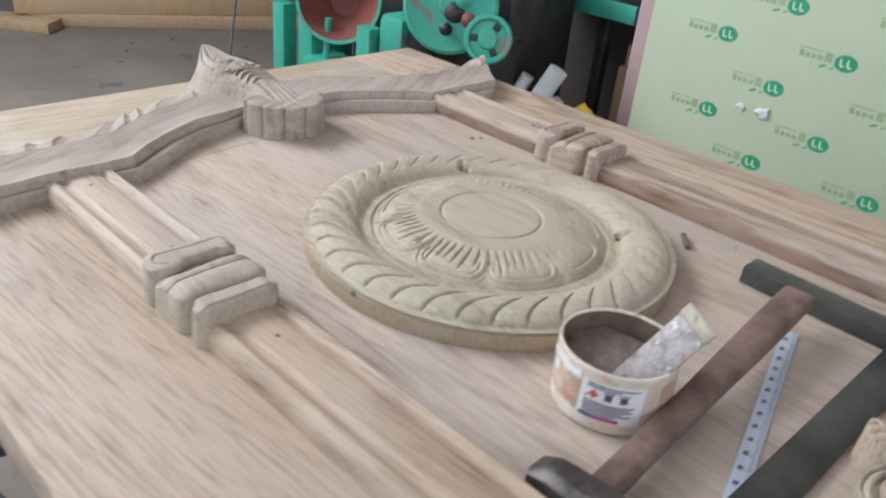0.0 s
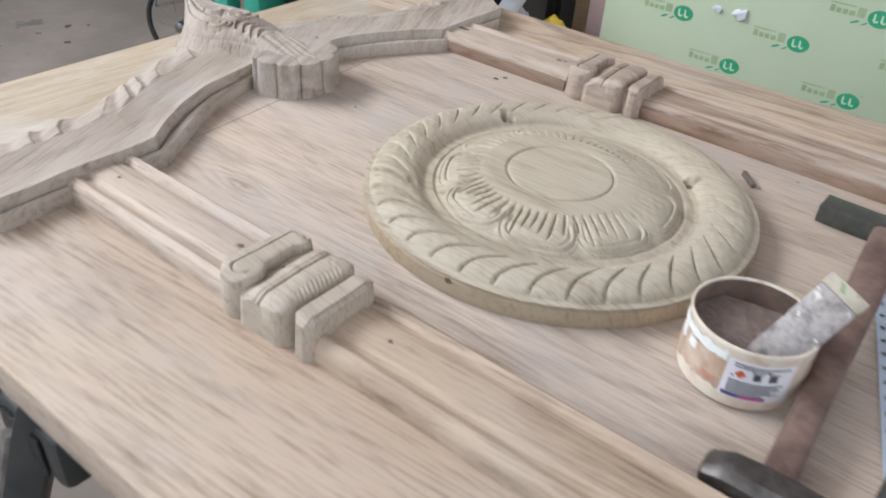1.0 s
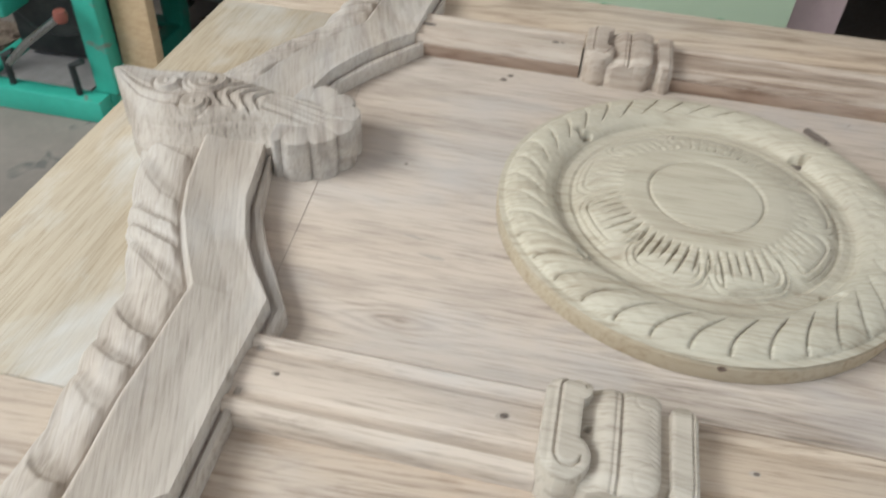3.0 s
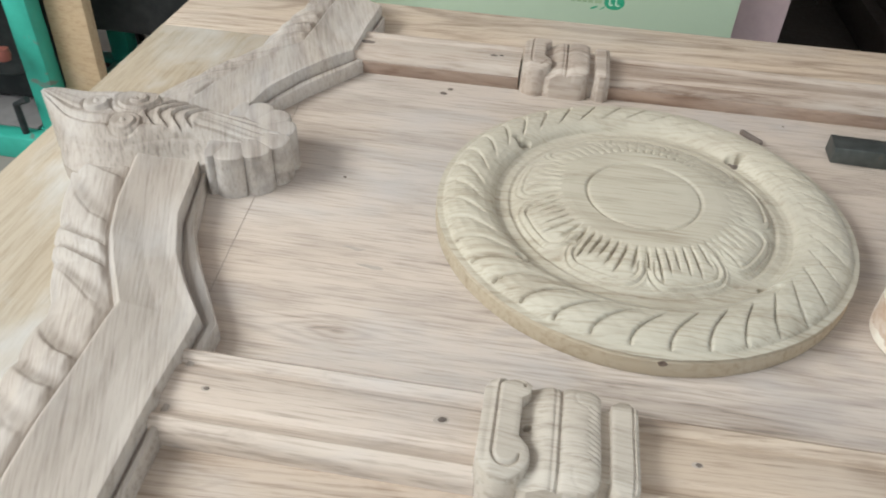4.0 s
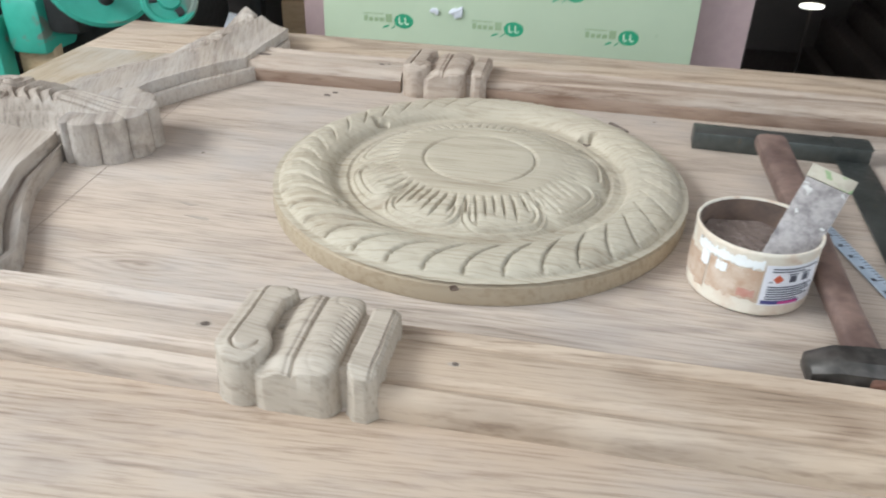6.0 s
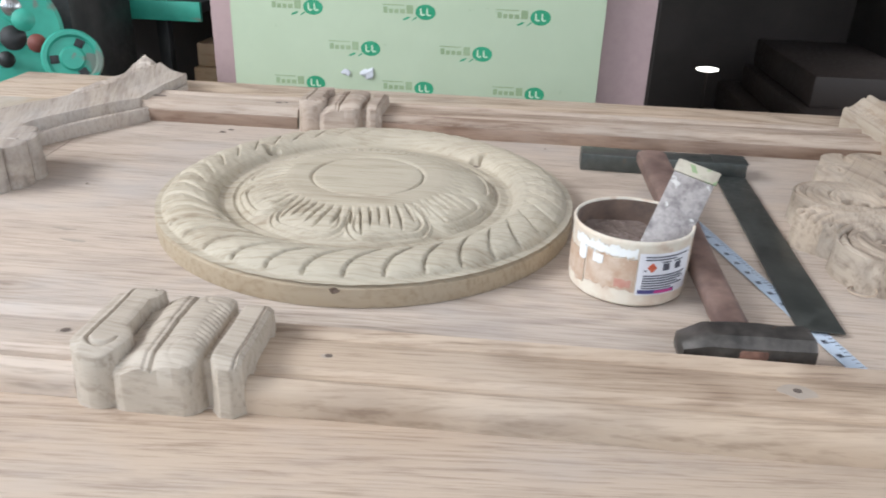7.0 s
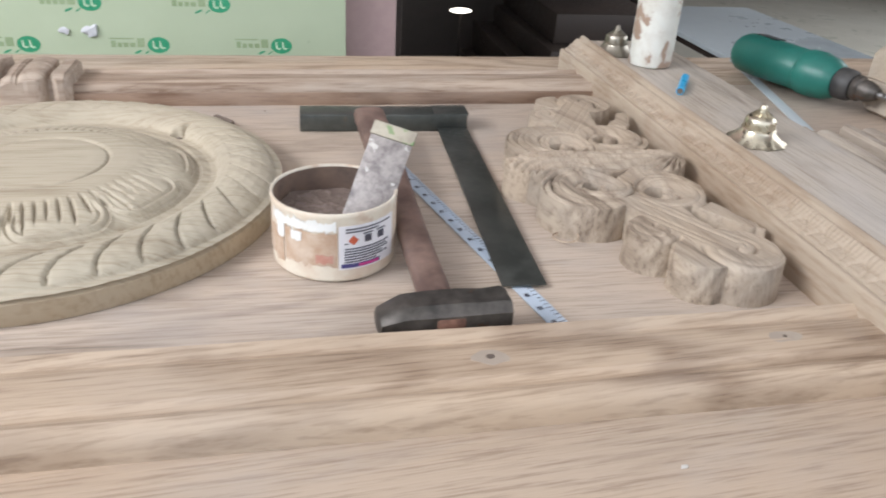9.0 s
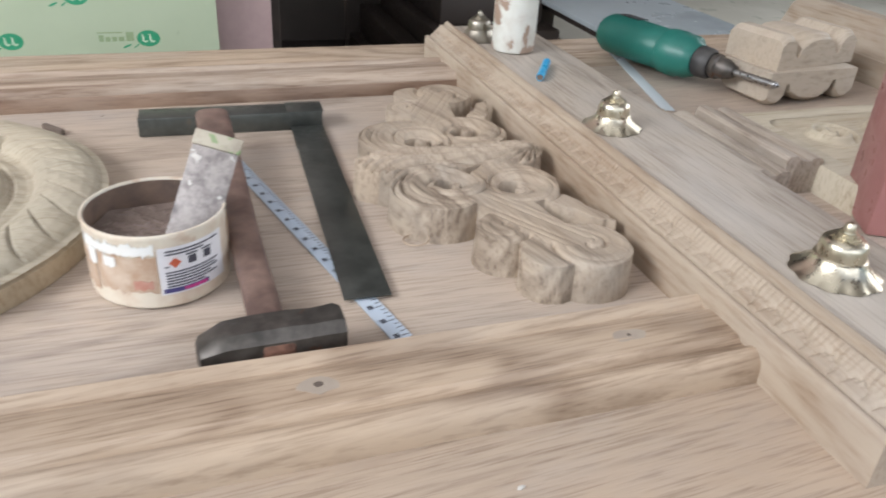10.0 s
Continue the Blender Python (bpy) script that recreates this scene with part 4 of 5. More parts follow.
def putty_tin(x, y, z):
    t = thing("putty_tin", "open cream tin of brown putty with smeared sides", "putty tin", at=(x, y, z), rz=8)
    r = 0.0508
    wall = [(r - 0.003, 0.0006), (r - 0.0005, 0.003), (r, 0.007), (r, 0.0545), (r + 0.0006, 0.0575), (r + 0.0008, 0.0602), (r + 0.0001, 0.0613), (r - 0.0012, 0.0612),
            (r - 0.0019, 0.059)]
    part("wall", lathe([(0.0, 0.0006)] + wall, 72, None, False), tin_side, t)
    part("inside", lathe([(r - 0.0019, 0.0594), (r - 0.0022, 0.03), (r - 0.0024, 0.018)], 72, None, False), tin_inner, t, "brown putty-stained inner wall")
    bm = lathe([(0.0, 0.020), (0.012, 0.0205), (0.024, 0.0192), (0.034, 0.0215), (0.044, 0.025), (r - 0.0031, 0.031)], 48)
    for v in bm.verts:
        v.co.z += 0.006 + 0.009 * noise.noise(v.co * 45) + 0.005 * noise.noise(v.co * 120)
    part("putty", bm, putty, t, "wet brown putty, scooped unevenly")

    def wrap(name, a0, a1, z0, z1, mat, lift, parent, label="", n=16, rough=0.0):
        bm = bmesh.new()
        rows = []
        for i in range(n + 1):
            a = radians(a0 + (a1 - a0) * i / n)
            e0, e1 = (rough * noise.noise((i * 0.9, z0 * 300, 1)), rough * noise.noise((i * 0.9, z1 * 300, 5)))
            rows.append([bm.verts.new(((r + lift) * math.cos(a), (r + lift) * math.sin(a), zz)) for zz in (z0 + e0, z1 + e1)])
        for p, q in zip(rows, rows[1:]):
            bm.faces.new((p[0], q[0], q[1], p[1]))
        ex = bmesh.ops.extrude_face_region(bm, geom=bm.faces[:])
        for g in ex["geom"]:
            if isinstance(g, bmesh.types.BMVert):
                s = (r + lift + 0.0003) / (r + lift)
                g.co.x, g.co.y = g.co.x * s, g.co.y * s
        return part(name, bm, mat, parent, label)

    lab = wrap("label", -98, -38, 0.013, 0.051, label_white, 0.0002, t, "white printed label, mostly unreadable")
    rows = [(0.0475, -92, -44), (0.0450, -92, -60), (0.0305, -93, -46), (0.0282, -93, -50), (0.0259, -93, -47), (0.0236, -93, -55), (0.0213, -93, -48)]
    rows += [(0.0425, -76, -66), (0.0425, -62, -52), (0.0190, -93, -62), (0.0352, -93, -90)]
    for zz, a0, a1 in rows:
        wrap("print_bar", a0, a1, zz, zz + 0.0011, ink, 0.0006, lab, "", 10)
    wrap("print_bar", -96, -58, 0.0145, 0.0180, ink_blue, 0.0006, lab, "navy band", 10)
    wrap("print_bar", -80, -60, 0.0150, 0.0175, ink_pink, 0.001, lab, "magenta bar", 8)
    for a, mt in ((-85, ink_red), (-71, ink), (-57, ink)):
        bm = bmesh.new()
        add_box(bm, -0.003, 0.003, -0.0003, 0.0003, -0.003, 0.003, 0)
        bmesh.ops.transform(bm, matrix=pose((r + 0.0007) * math.cos(radians(a)), (r + 0.0007) * math.sin(radians(a)), 0.0385, 0, 0, a + 90) @ pose(0, 0, 0, 0, 45 if mt is ink_red else 0, 0), verts=bm.verts)
        part("print_mark", bm, mt, lab, "red diamond" if mt is ink_red else "")
    wrap("stain", -150, -99, 0.016, 0.045, tin_brown, 0.0003, t, "dried brown putty patch", 14, 0.004)
    wrap("stain", -205, -152, 0.012, 0.04, tin_brown, 0.0003, t, "dried brown putty patch", 14, 0.006)
    wrap("stain", -20, 30, 0.02, 0.05, tin_brown, 0.0003, t, "dried brown putty patch", 14, 0.005)
    wrap("stain", -118, -103, 0.019, 0.026, label_scrap, 0.0008, t, "red scrap of label", 8, 0.002)
    wrap("stain", -168, -100, 0.0465, 0.0545, white_paint, 0.0007, t, "white smear under the rim", 40, 0.005)
    wrap("stain", -142, -131, 0.036, 0.044, white_paint, 0.0009, t, "white dab", 8, 0.002)
    wrap("stain", -160, -150, 0.034, 0.047, white_paint, 0.0009, t, "white dab", 8, 0.003)
    return t


putty_tin(0.113, -0.056, TOP + 0.0003)

# the scraper standing in the tin
kn = thing("putty_knife", "putty-crusted scraper blade standing in the tin", "putty knife")
a, b = Vector((0.130, -0.076, 0.826)), Vector((0.166, -0.034, 0.905))
up = (b - a).normalized()
side = Vector((0.95, -0.31, 0)).normalized()
nrm = up.cross(side).normalized()
side = nrm.cross(up)
KM = Matrix(((side.x, nrm.x, up.x, a.x), (side.y, nrm.y, up.y, a.y), (side.z, nrm.z, up.z, a.z), (0, 0, 0, 1)))
L = (b - a).length
bm = bmesh.new()
add_box(bm, -0.018, 0.018, -0.0008, 0.0008, 0, L - 0.012, 0.0006)
bmesh.ops.transform(bm, matrix=KM, verts=bm.verts)
part("blade", bm, blade_grey, kn)
bm = bmesh.new()
add_box(bm, -0.0188, 0.0188, -0.0014, 0.0014, L - 0.0118, L, 0.0008)
bmesh.ops.transform(bm, matrix=KM, verts=bm.verts)
part("end_strip", bm, blade_end, kn, "cream paper strip with green print")

# claw-less forging hammer
ham = thing("hammer", "old forged hammer with a worn brown wooden handle", "hammer")
bm = bmesh.new()
prof = [(-0.048, 0.008, 0.004), (-0.046, 0.013, 0.007), (-0.030, 0.0155, 0.0155), (-0.012, 0.0165, 0.0165), (0.012, 0.0165, 0.0165), (0.028, 0.0155, 0.0155), (0.043, 0.0165, 0.0165), (0.0475, 0.0145, 0.0145)]
rings = []
for px, hy, hz in prof:
    ring8 = []
    for sy, sz in ((-1, -0.6), (-0.6, -1), (0.6, -1), (1, -0.6), (1, 0.6), (0.6, 1), (-0.6, 1), (-1, 0.6)):
        ring8.append(bm.verts.new((px, sy * hy, sz * hz)))
    rings.append(ring8)
for p, q in zip(rings, rings[1:]):
    for k in range(8):
        bm.faces.new((p[k], p[(k + 1) % 8], q[(k + 1) % 8], q[k]))
bm.faces.new(rings[0]), bm.faces.new(rings[-1])
HEAD = pose(0.181, -0.186, TOP + 0.0172, 0, 0, 2)
bmesh.ops.transform(bm, matrix=HEAD, verts=bm.verts)
part("head", bm, iron, ham, "dark forged iron head")
bm = bmesh.new()
add_box(bm, -0.010, 0.015, -0.0172, 0.005, -0.0105, 0.0105, 0.004)
bmesh.ops.transform(bm, matrix=HEAD, verts=bm.verts)
part("eye_end", bm, rust, ham, "rusty brown handle end in the eye")
bm = bmesh.new()
rings = []
for i in range(15):
    f = i / 14
    c = Vector((0.181 + (0.168 - 0.181) * f, -0.176 + 0.376 * f, TOP + 0.0165 + 0.0185 * f))
    hw = 0.0128 + 0.003 * smooth01(np.array(f * 1.3)) - 0.0012 * math.sin(f * 5)
    hh = 0.0085 + 0.001 * f
    rings.append([bm.verts.new(c + Vector((hw * math.copysign(abs(math.cos(q)) ** 0.6, math.cos(q)), 0, hh * math.copysign(abs(math.sin(q)) ** 0.6, math.sin(q))))) for q in [2 * math.pi * k / 14 for k in range(14)]])
for p, q in zip(rings, rings[1:]):
    for k in range(14):
        bm.faces.new((p[k], p[(k + 1) % 14], q[(k + 1) % 14], q[k]))
bm.faces.new(rings[0]), bm.faces.new(rings[-1])
part("handle", bm, handle_wood, ham)

# try square
sq = thing("try_square", "dark steel try square lying on the door", "try square", at=(0.092, 0.260, TOP), rz=-2.2)
box_part("stock", 0, 0.2, -0.0165, 0.0165, 0.0004, 0.0215, steel_black, sq, "", 0.0012)
box_part("blade", 0.1635, 0.2005, -0.383, 0.010, 0.0035, 0.0050, steel_black, sq, "", 0.0004)
box_part("notch", 0.160, 0.2015, -0.0172, 0.0172, 0.0216, 0.0224, steel_black, sq, "", 0.0003)

# tape measure blade
tp = thing("measuring_tape", "pale blue measuring tape blade under the square", "measuring tape")
t0, t1 = Vector((0.176, 0.19, 0)), Vector((0.2715, -0.183, 0))
dirn = (t1 - t0).normalized()
sd = Vector((-dirn.y, dirn.x, 0))
bm = bmesh.new()
rows = []
for i in range(31):
    c = t0 + (t1 - t0) * i / 30
    rows.append([bm.verts.new(c + sd * w + Vector((0, 0, TOP + 0.0012 + zz))) for w, zz in ((-0.0078, 0.0007), (-0.004, 0.0002), (0.004, 0.0002), (0.0078, 0.0007), (0.0078, 0.0002), (0, -0.0006), (-0.0078, 0.0002))])
for p, q in zip(rows, rows[1:]):
    for k in range(7):
        bm.faces.new((p[k], p[(k + 1) % 7], q[(k + 1) % 7], q[k]))
bm.faces.new(rows[0]), bm.faces.new(rows[-1])
blade = part("blade", bm, tape_blue, tp)
LT = (t1 - t0).length
random.seed(4)
for i in range(int(LT / 0.005)):
    c = t0 + dirn * (0.005 * i + 0.002)
    big = i % 4 == 0
    m = Matrix.Translation((c.x, c.y, TOP + 0.0019)) @ pose(0, 0, 0, 0, 0, math.degrees(math.atan2(dirn.y, dirn.x)))
    if big:
        for k in range(3):
            box_part("print_bar", 0.0017 * k - 0.0034, 0.0017 * k - 0.0025, -0.0045, -0.0003, 0, 0.0002, ink, blade, "", 0, m)
    box_part("tick", -0.0003, 0.0003, 0.003 if not big else 0.0012, 0.007, 0, 0.0002, ink, blade, "", 0, m)

# curled shaving, chips, dark peg
part_sh = tube([(0.320 + 0.012 * math.cos(q) * (1 - 0.1 * q / 6), -0.052 + 0.012 * math.sin(q), TOP + 0.0016 + 0.0009 * q) for q in np.linspace(0.4, 6.6, 26)], 0.0008, 6)
tagged(part("wood_shaving", part_sh, teak_brown), "thin curled wood shaving beside the scroll carving", "wood shaving")
tagged(box_part("dark_wedge", -0.017, 0.017, -0.0032, 0.0032, 0.0004, 0.007, hole_dark, None, "", 0.002, pose(0.003, 0.277, TOP, 0, 0, -50)), "small dark wooden wedge beside the medallion", "wedge")
for x, y, r in ((-0.498, -0.393, 0.0045), (0.2985, -0.333, 0.0022)):
    bm = bmesh.new()
    bmesh.ops.create_icosphere(bm, subdivisions=2, radius=r, matrix=Matrix.Translation((x, y, TOP + r * 0.4)) @ Matrix.Diagonal((1.3, 0.8, 0.42, 1)))
    for v in bm.verts:
        v.co += Vector([noise.noise(v.co * 400 + Vector((k, 0, 0))) for k in (0, 5)] + [0]) * r * 0.5
    tagged(part("paint_chip", bm, chip_white, None, "", False), "small pale chip of dried filler on the door", "chip")

# ---- things on and past the lock rail ----
BOARD = TOP + 0.0487


def bell(x, y, z, s, mat, label):
    t = thing("brass_bell", label, "bell", "brass bells", at=(x, y, z), rz=random.uniform(0, 60))
    n = 10
    prof = [(0.0335, 0.0004), (0.0345, 0.0012), (0.0312, 0.0030), (0.0272, 0.0065), (0.0238, 0.0105), (0.0212, 0.0142), (0.0204, 0.0158), (0.0210, 0.0166), (0.0204, 0.0174), (0.0190, 0.0180),
            (0.0188, 0.0225), (0.0184, 0.027), (0.0172, 0.0302), (0.0148, 0.0322), (0.0122, 0.0330), (0.0122, 0.0343), (0.0102, 0.0347), (0.0102, 0.0360), (0.0082, 0.0364), (0.0082, 0.0376), (0.0062, 0.038)]
    prof = [(r * s, zz * s) for r, zz in prof]
    part("cup", lathe(prof, 80, lambda k, a: 1 + (0.075 * abs(math.cos(a * n / 2)) if k < 3 else 0.03 * abs(math.cos(a * n / 2)) if k == 3 else 0)), mat, t)
    part("knob", lathe([(q * s, zz * s) for q, zz in ((0.0061, 0.0381), (0.0058, 0.0392), (0.0048, 0.0396), (0.0046, 0.042), (0.0038, 0.0445), (0.0026, 0.046), (0.0, 0.0465))], 20), mat, t)
    return t


bell(0.566, 0.064, BOARD, 0.86, brass, "polished brass bell with scalloped rim on the rail")
bell(0.581, -0.243, BOARD, 0.9, brass, "polished brass bell with scalloped rim on the rail")
bell(0.552, 0.428, BOARD, 0.85, brass_dull, "dull brass bell behind the white bottle")

bt = thing("glue_bottle", "stained white plastic glue bottle standing on the rail", "bottle", at=(0.579, 0.366, BOARD + 0.0002))
part("body", lathe([(0.026, 0.0), (0.0285, 0.0015), (0.0295, 0.006), (0.0292, 0.10), (0.0295, 0.145), (0.028, 0.155), (0.022, 0.168), (0.013, 0.174)], 48), bottle_white, bt)
part("cap", lathe([(0.0135, 0.1742), (0.0135, 0.19), (0.006, 0.196), (0.004, 0.22), (0, 0.221)], 24), bottle_white, bt)

pen = thing("blue_straw", "short bright blue plastic tube lying on the rail", "plastic tube")
part("tube", tube([(0.5555, 0.223, BOARD + 0.0052), (0.592, 0.283, BOARD + 0.0052)], 0.0050, 16), cyan_plastic, pen)
# dark disc on the closed tube end stands in for a shaded bore
disc("bore_shade", 0, 0, 0, 0.0036, hole_dark, pen).matrix_basis = look((0.5552, 0.2226, BOARD + 0.0052), (0.592, 0.283, BOARD + 0.0052))

rl = thing("steel_rule", "thin pale grey steel rule lying on the door", "ruler")
r0, r1 = Vector((0.836, 0.568, 0)), Vector((0.748, 0.222, 0))
rd = math.degrees(math.atan2(r1.y - r0.y, r1.x - r0.x))
box_part("strip", 0, (r1 - r0).length, -0.0085, 0.0085, 0.0004, 0.0018, sheet_grey, rl, "", 0.0004, pose(r0.x, r0.y, TOP, 0, 0, rd))


def drill():
    t = thing("power_drill", "dark green power drill lying on its side", "power drill")
    base, axis = Vector((0.786, 0.505, TOP + 0.040)), Vector((0.098, -0.290, -0.004)).normalized()
    over = Vector((0, 0, 1)).cross(axis).normalized()
    over = (over - 0.12 * Vector((0, 0, 1))).normalized()
    flat = over.cross(axis)
    m = Matrix(((flat.x, over.x, axis.x, base.x), (flat.y, over.y, axis.y, base.y), (flat.z, over.z, axis.z, base.z), (0, 0, 0, 1)))

    def put(name, bm, mat, parent=t, label=""):
        bmesh.ops.transform(bm, matrix=m, verts=bm.verts)
        return part(name, bm, mat, parent, label)

    body = lathe([(0.014, 0.020), (0.027, 0.024), (0.033, 0.034), (0.0345, 0.060), (0.034, 0.100), (0.0335, 0.136), (0.0315, 0.139), (0.0315, 0.142), (0.0365, 0.146), (0.0372, 0.166), (0.0345, 0.171), (0.0335, 0.184), (0.029, 0.193), (0.024, 0.200)], 40)
    for v in body.verts:
        v.co.x *= 0.9
    put("body", body, drill_green)
    put("grip", add_box(bmesh.new(), -0.016, 0.017, 0.020, 0.125, 0.060, 0.128, 0.013, 4), drill_green)
    put("trigger", add_box(bmesh.new(), -0.009, 0.009, 0.045, 0.075, 0.127, 0.138, 0.004, 3), drill_black)
    for k in range(5):
        put("vent", add_box(bmesh.new(), -0.0325, -0.0305, -0.012, 0.012, 0.05 + 0.008 * k, 0.053 + 0.008 * k, 0.0006), drill_black)
    put("collar", lathe([(0.0215, 0.200), (0.0225, 0.203), (0.0215, 0.219), (0.018, 0.224)], 32), drill_black)
    ch = put("chuck", lathe([(0.0155, 0.2245), (0.0172, 0.227), (0.0172, 0.234), (0.0142, 0.236), (0.0142, 0.246), (0.0115, 0.254), (0.008, 0.260)], 36, lambda k, a: 1 + (0.03 * math.cos(a * 18) if k in (1, 2) else 0)), iron, t, "dark worn steel drill chuck")
    put("bit", lathe([(0.0046, 0.2605), (0.0046, 0.268)] + [(0.0044 + 0.0010 * (k % 2), 0.270 + 0.003 * k) for k in range(19)] + [(0.0, 0.330)], 12), steel, ch, "spiral drill bit")


drill()

BLOCK = [(-0.078, 0.0), (-0.078, 0.040), (-0.070, 0.047), (-0.056, 0.047), (-0.050, 0.040), (-0.047, 0.020), (-0.041, 0.018), (-0.037, 0.031), (-0.020, 0.043), (0.0, 0.0455), (0.020, 0.043),
         (0.032, 0.031), (0.036, 0.018), (0.042, 0.018), (0.046, 0.036), (0.056, 0.046), (0.068, 0.046), (0.078, 0.036), (0.078, 0.0)]


def loose_block(x, y, z, rz, up):
    t = thing("capital_block", "loose carved capital block, stacked with another", "carved block", "loose capitals", at=(x, y, z), rz=rz)
    bm = extruded([(a, up * b) for a, b in BLOCK], -0.046, 0.046, "y", 22, 0.0016, x * 90 + up)
    for v in bm.verts:
        end = max(0.0, abs(v.co.y) - 0.034) / 0.012
        v.co.z *= 1 - 0.16 * end * end
        v.co.x += 0.0012 * noise.noise(v.co * 60)
    part("carving", bm, block_wood, t)
    part("back", add_box(bmesh.new(), -0.078, 0.078, -0.043, 0.043, 0.0002 if up > 0 else -0.0032, 0.0032 if up > 0 else -0.0002, 0.0006), block_wood, t)


loose_block(0.966, 0.262, TOP + 0.0473, 4, -1)
loose_block(0.972, 0.278, TOP + 0.0475, 11, 1)

mo = [(0, 0), (0, 0.036), (0.004, 0.040), (0.012, 0.0405), (0.014, 0.038), (0.022, 0.034), (0.030, 0.033), (0.034, 0.036), (0.044, 0.036), (0.048, 0.032), (0.048, 0)]
for x, y0, y1, zz in ((0.664, -0.048, 0.135, -0.003), (0.7155, -0.034, 0.125, 0.002)):
    ob = part("moulding_offcut", extruded([(x + a, TOP + 0.0004 + max(0, b + (zz if b > 0 else 0))) for a, b in mo], y0, y1, "y", 30, 0.0014, x * 50), teak_grey)
    tagged(ob, "short carved moulding length laid beside the lock rail", "moulding", "moulding offcuts")


def panel_field(x, y):
    d = box_sdf(x, y, 0.758, 1.02, -0.10, 0.125, 0.004)
    e = box_sdf(x, y, 0.790, 0.99, -0.07, 0.095, 0.02)
    h = 0.030 - 0.007 * smooth01(-e / 0.004)
    for cx, cy, tw in ((0.85, 0.045, 1), (0.905, 0.01, -1), (0.865, -0.03, 1), (0.94, 0.055, -1)):
        r, a = np.hypot(x - cx, y - cy), np.arctan2(y - cy, x - cx)
        h = h + smooth01((0.034 - r) / 0.008) * (0.005 + 0.0042 * np.cos(2 * np.pi * r / 0.015 + tw * a))
    return wall_up(d, h)


cp = thing("carved_panel", "small carved teak panel lying on the door", "carved panel")
for name, inside in (("border", False), ("relief", True)):
    carved(name, 0.752, 1.026, -0.106, 0.131, 0.0014, lambda x, y, inside=inside: np.where((box_sdf(x, y, 0.790, 0.99, -0.07, 0.095, 0.02) < 0) == inside, panel_field(x, y), -0.001), TOP + 0.0005, pale, cp)

can = thing("maroon_can", "tall maroon painted metal can standing on the door", "can", at=(0.738, -0.1295, TOP), rz=-27)
box_part("body", 0, 0.13, 0, 0.08, 0.0005, 0.24, maroon, can, "", 0.004)
box_part("lid_rim", 0.004, 0.126, 0.004, 0.076, 0.2405, 0.246, maroon, can, "", 0.002)

# ---- the green film-covered board ----
BY = 1.58
brd = thing("green_board", "pale green film-covered board leaning upright on the pier", "board")
box_part("sheet", -0.838, 0.246, BY, BY + 0.018, 0.0, 1.42, green_film, brd, "", 0.002)


def flat_poly(pts, mat, name, parent, y):
    bm = bmesh.new()
    bm.faces.new([bm.verts.new((px, y, pz)) for px, pz in pts])
    ex = bmesh.ops.extrude_face_region(bm, geom=bm.faces[:])
    for g in ex["geom"]:
        if isinstance(g, bmesh.types.BMVert):
            g.co.y -= 0.0003
    return part(name, bm, mat, parent, "", False)


def logo(cx, cz):
    oval = flat_poly([(cx + 0.029 * math.cos(q), cz + 0.0215 * math.sin(q)) for q in np.linspace(0, 2 * math.pi, 28, endpoint=False)], logo_green, "logo_mark", brd, BY - 0.0004)
    for dx in (-0.009, 0.009):
        flat_poly([(cx + dx - 0.003, cz + 0.011), (cx + dx - 0.007, cz + 0.011), (cx + dx - 0.007, cz - 0.006), (cx + dx - 0.001, cz - 0.011), (cx + dx + 0.007, cz - 0.009), (cx + dx + 0.007, cz - 0.005), (cx + dx - 0.001, cz - 0.006)], logo_pale, "logo_stroke", oval, BY - 0.0009)
    for x0, x1, h in ((-0.122, -0.110, 0.017), (-0.106, -0.094, 0.012), (-0.090, -0.078, 0.012), (-0.074, -0.060, 0.012), (-0.055, -0.036, 0.024)):
        flat_poly([(cx + x0, cz - 0.006), (cx + x1, cz - 0.006), (cx + x1, cz - 0.006 + h), (cx + x0, cz - 0.006 + h)], logo_grey, "print_bar", brd, BY - 0.0004)
    flat_poly([(cx - 0.125, cz + 0.0155), (cx - 0.062, cz + 0.0155), (cx - 0.062, cz + 0.0185), (cx - 0.125, cz + 0.0185)], logo_grey, "print_bar", brd, BY - 0.0004)
    for a0, ln in ((-0.055, 0.020), (-0.031, 0.012)):
        flat_poly([(cx + a0 + ln * 0.5 * math.cos(q) + 0.004 * math.sin(q), cz - 0.019 + 0.0045 * math.sin(q) + 0.003 * math.cos(q)) for q in np.linspace(0, 2 * math.pi, 14, endpoint=False)], logo_green, "logo_leaf", brd, BY - 0.0004)


for row in range(12):
    for col in range(4):
        x = -0.262 + 0.328 * (col - 1) + (0 if row % 2 else 0.168)
        z = 0.567 + 0.110 * (row - 5)
        if -0.74 < x < 0.21 and 0.05 < z < 1.38:
            logo(x, z)
for x, z, r in ((-0.495, 0.605, 0.012), (-0.43, 0.605, 0.020)):
    bm = bmesh.new()
    bmesh.ops.create_icosphere(bm, subdivisions=3, radius=r, matrix=Matrix.Translation((x, BY - 0.005, z)) @ Matrix.Diagonal((1.2, 0.25, 0.7, 1)))
    for v in bm.verts:
        v.co += Vector((noise.noise(v.co * 70), 0.2 * noise.noise(v.co * 80), noise.noise(v.co * 75 + Vector((4, 2, 1))))) * r * 0.6
    tagged(part("film_scrap", bm, white_cloth, brd), "torn white scrap of film")

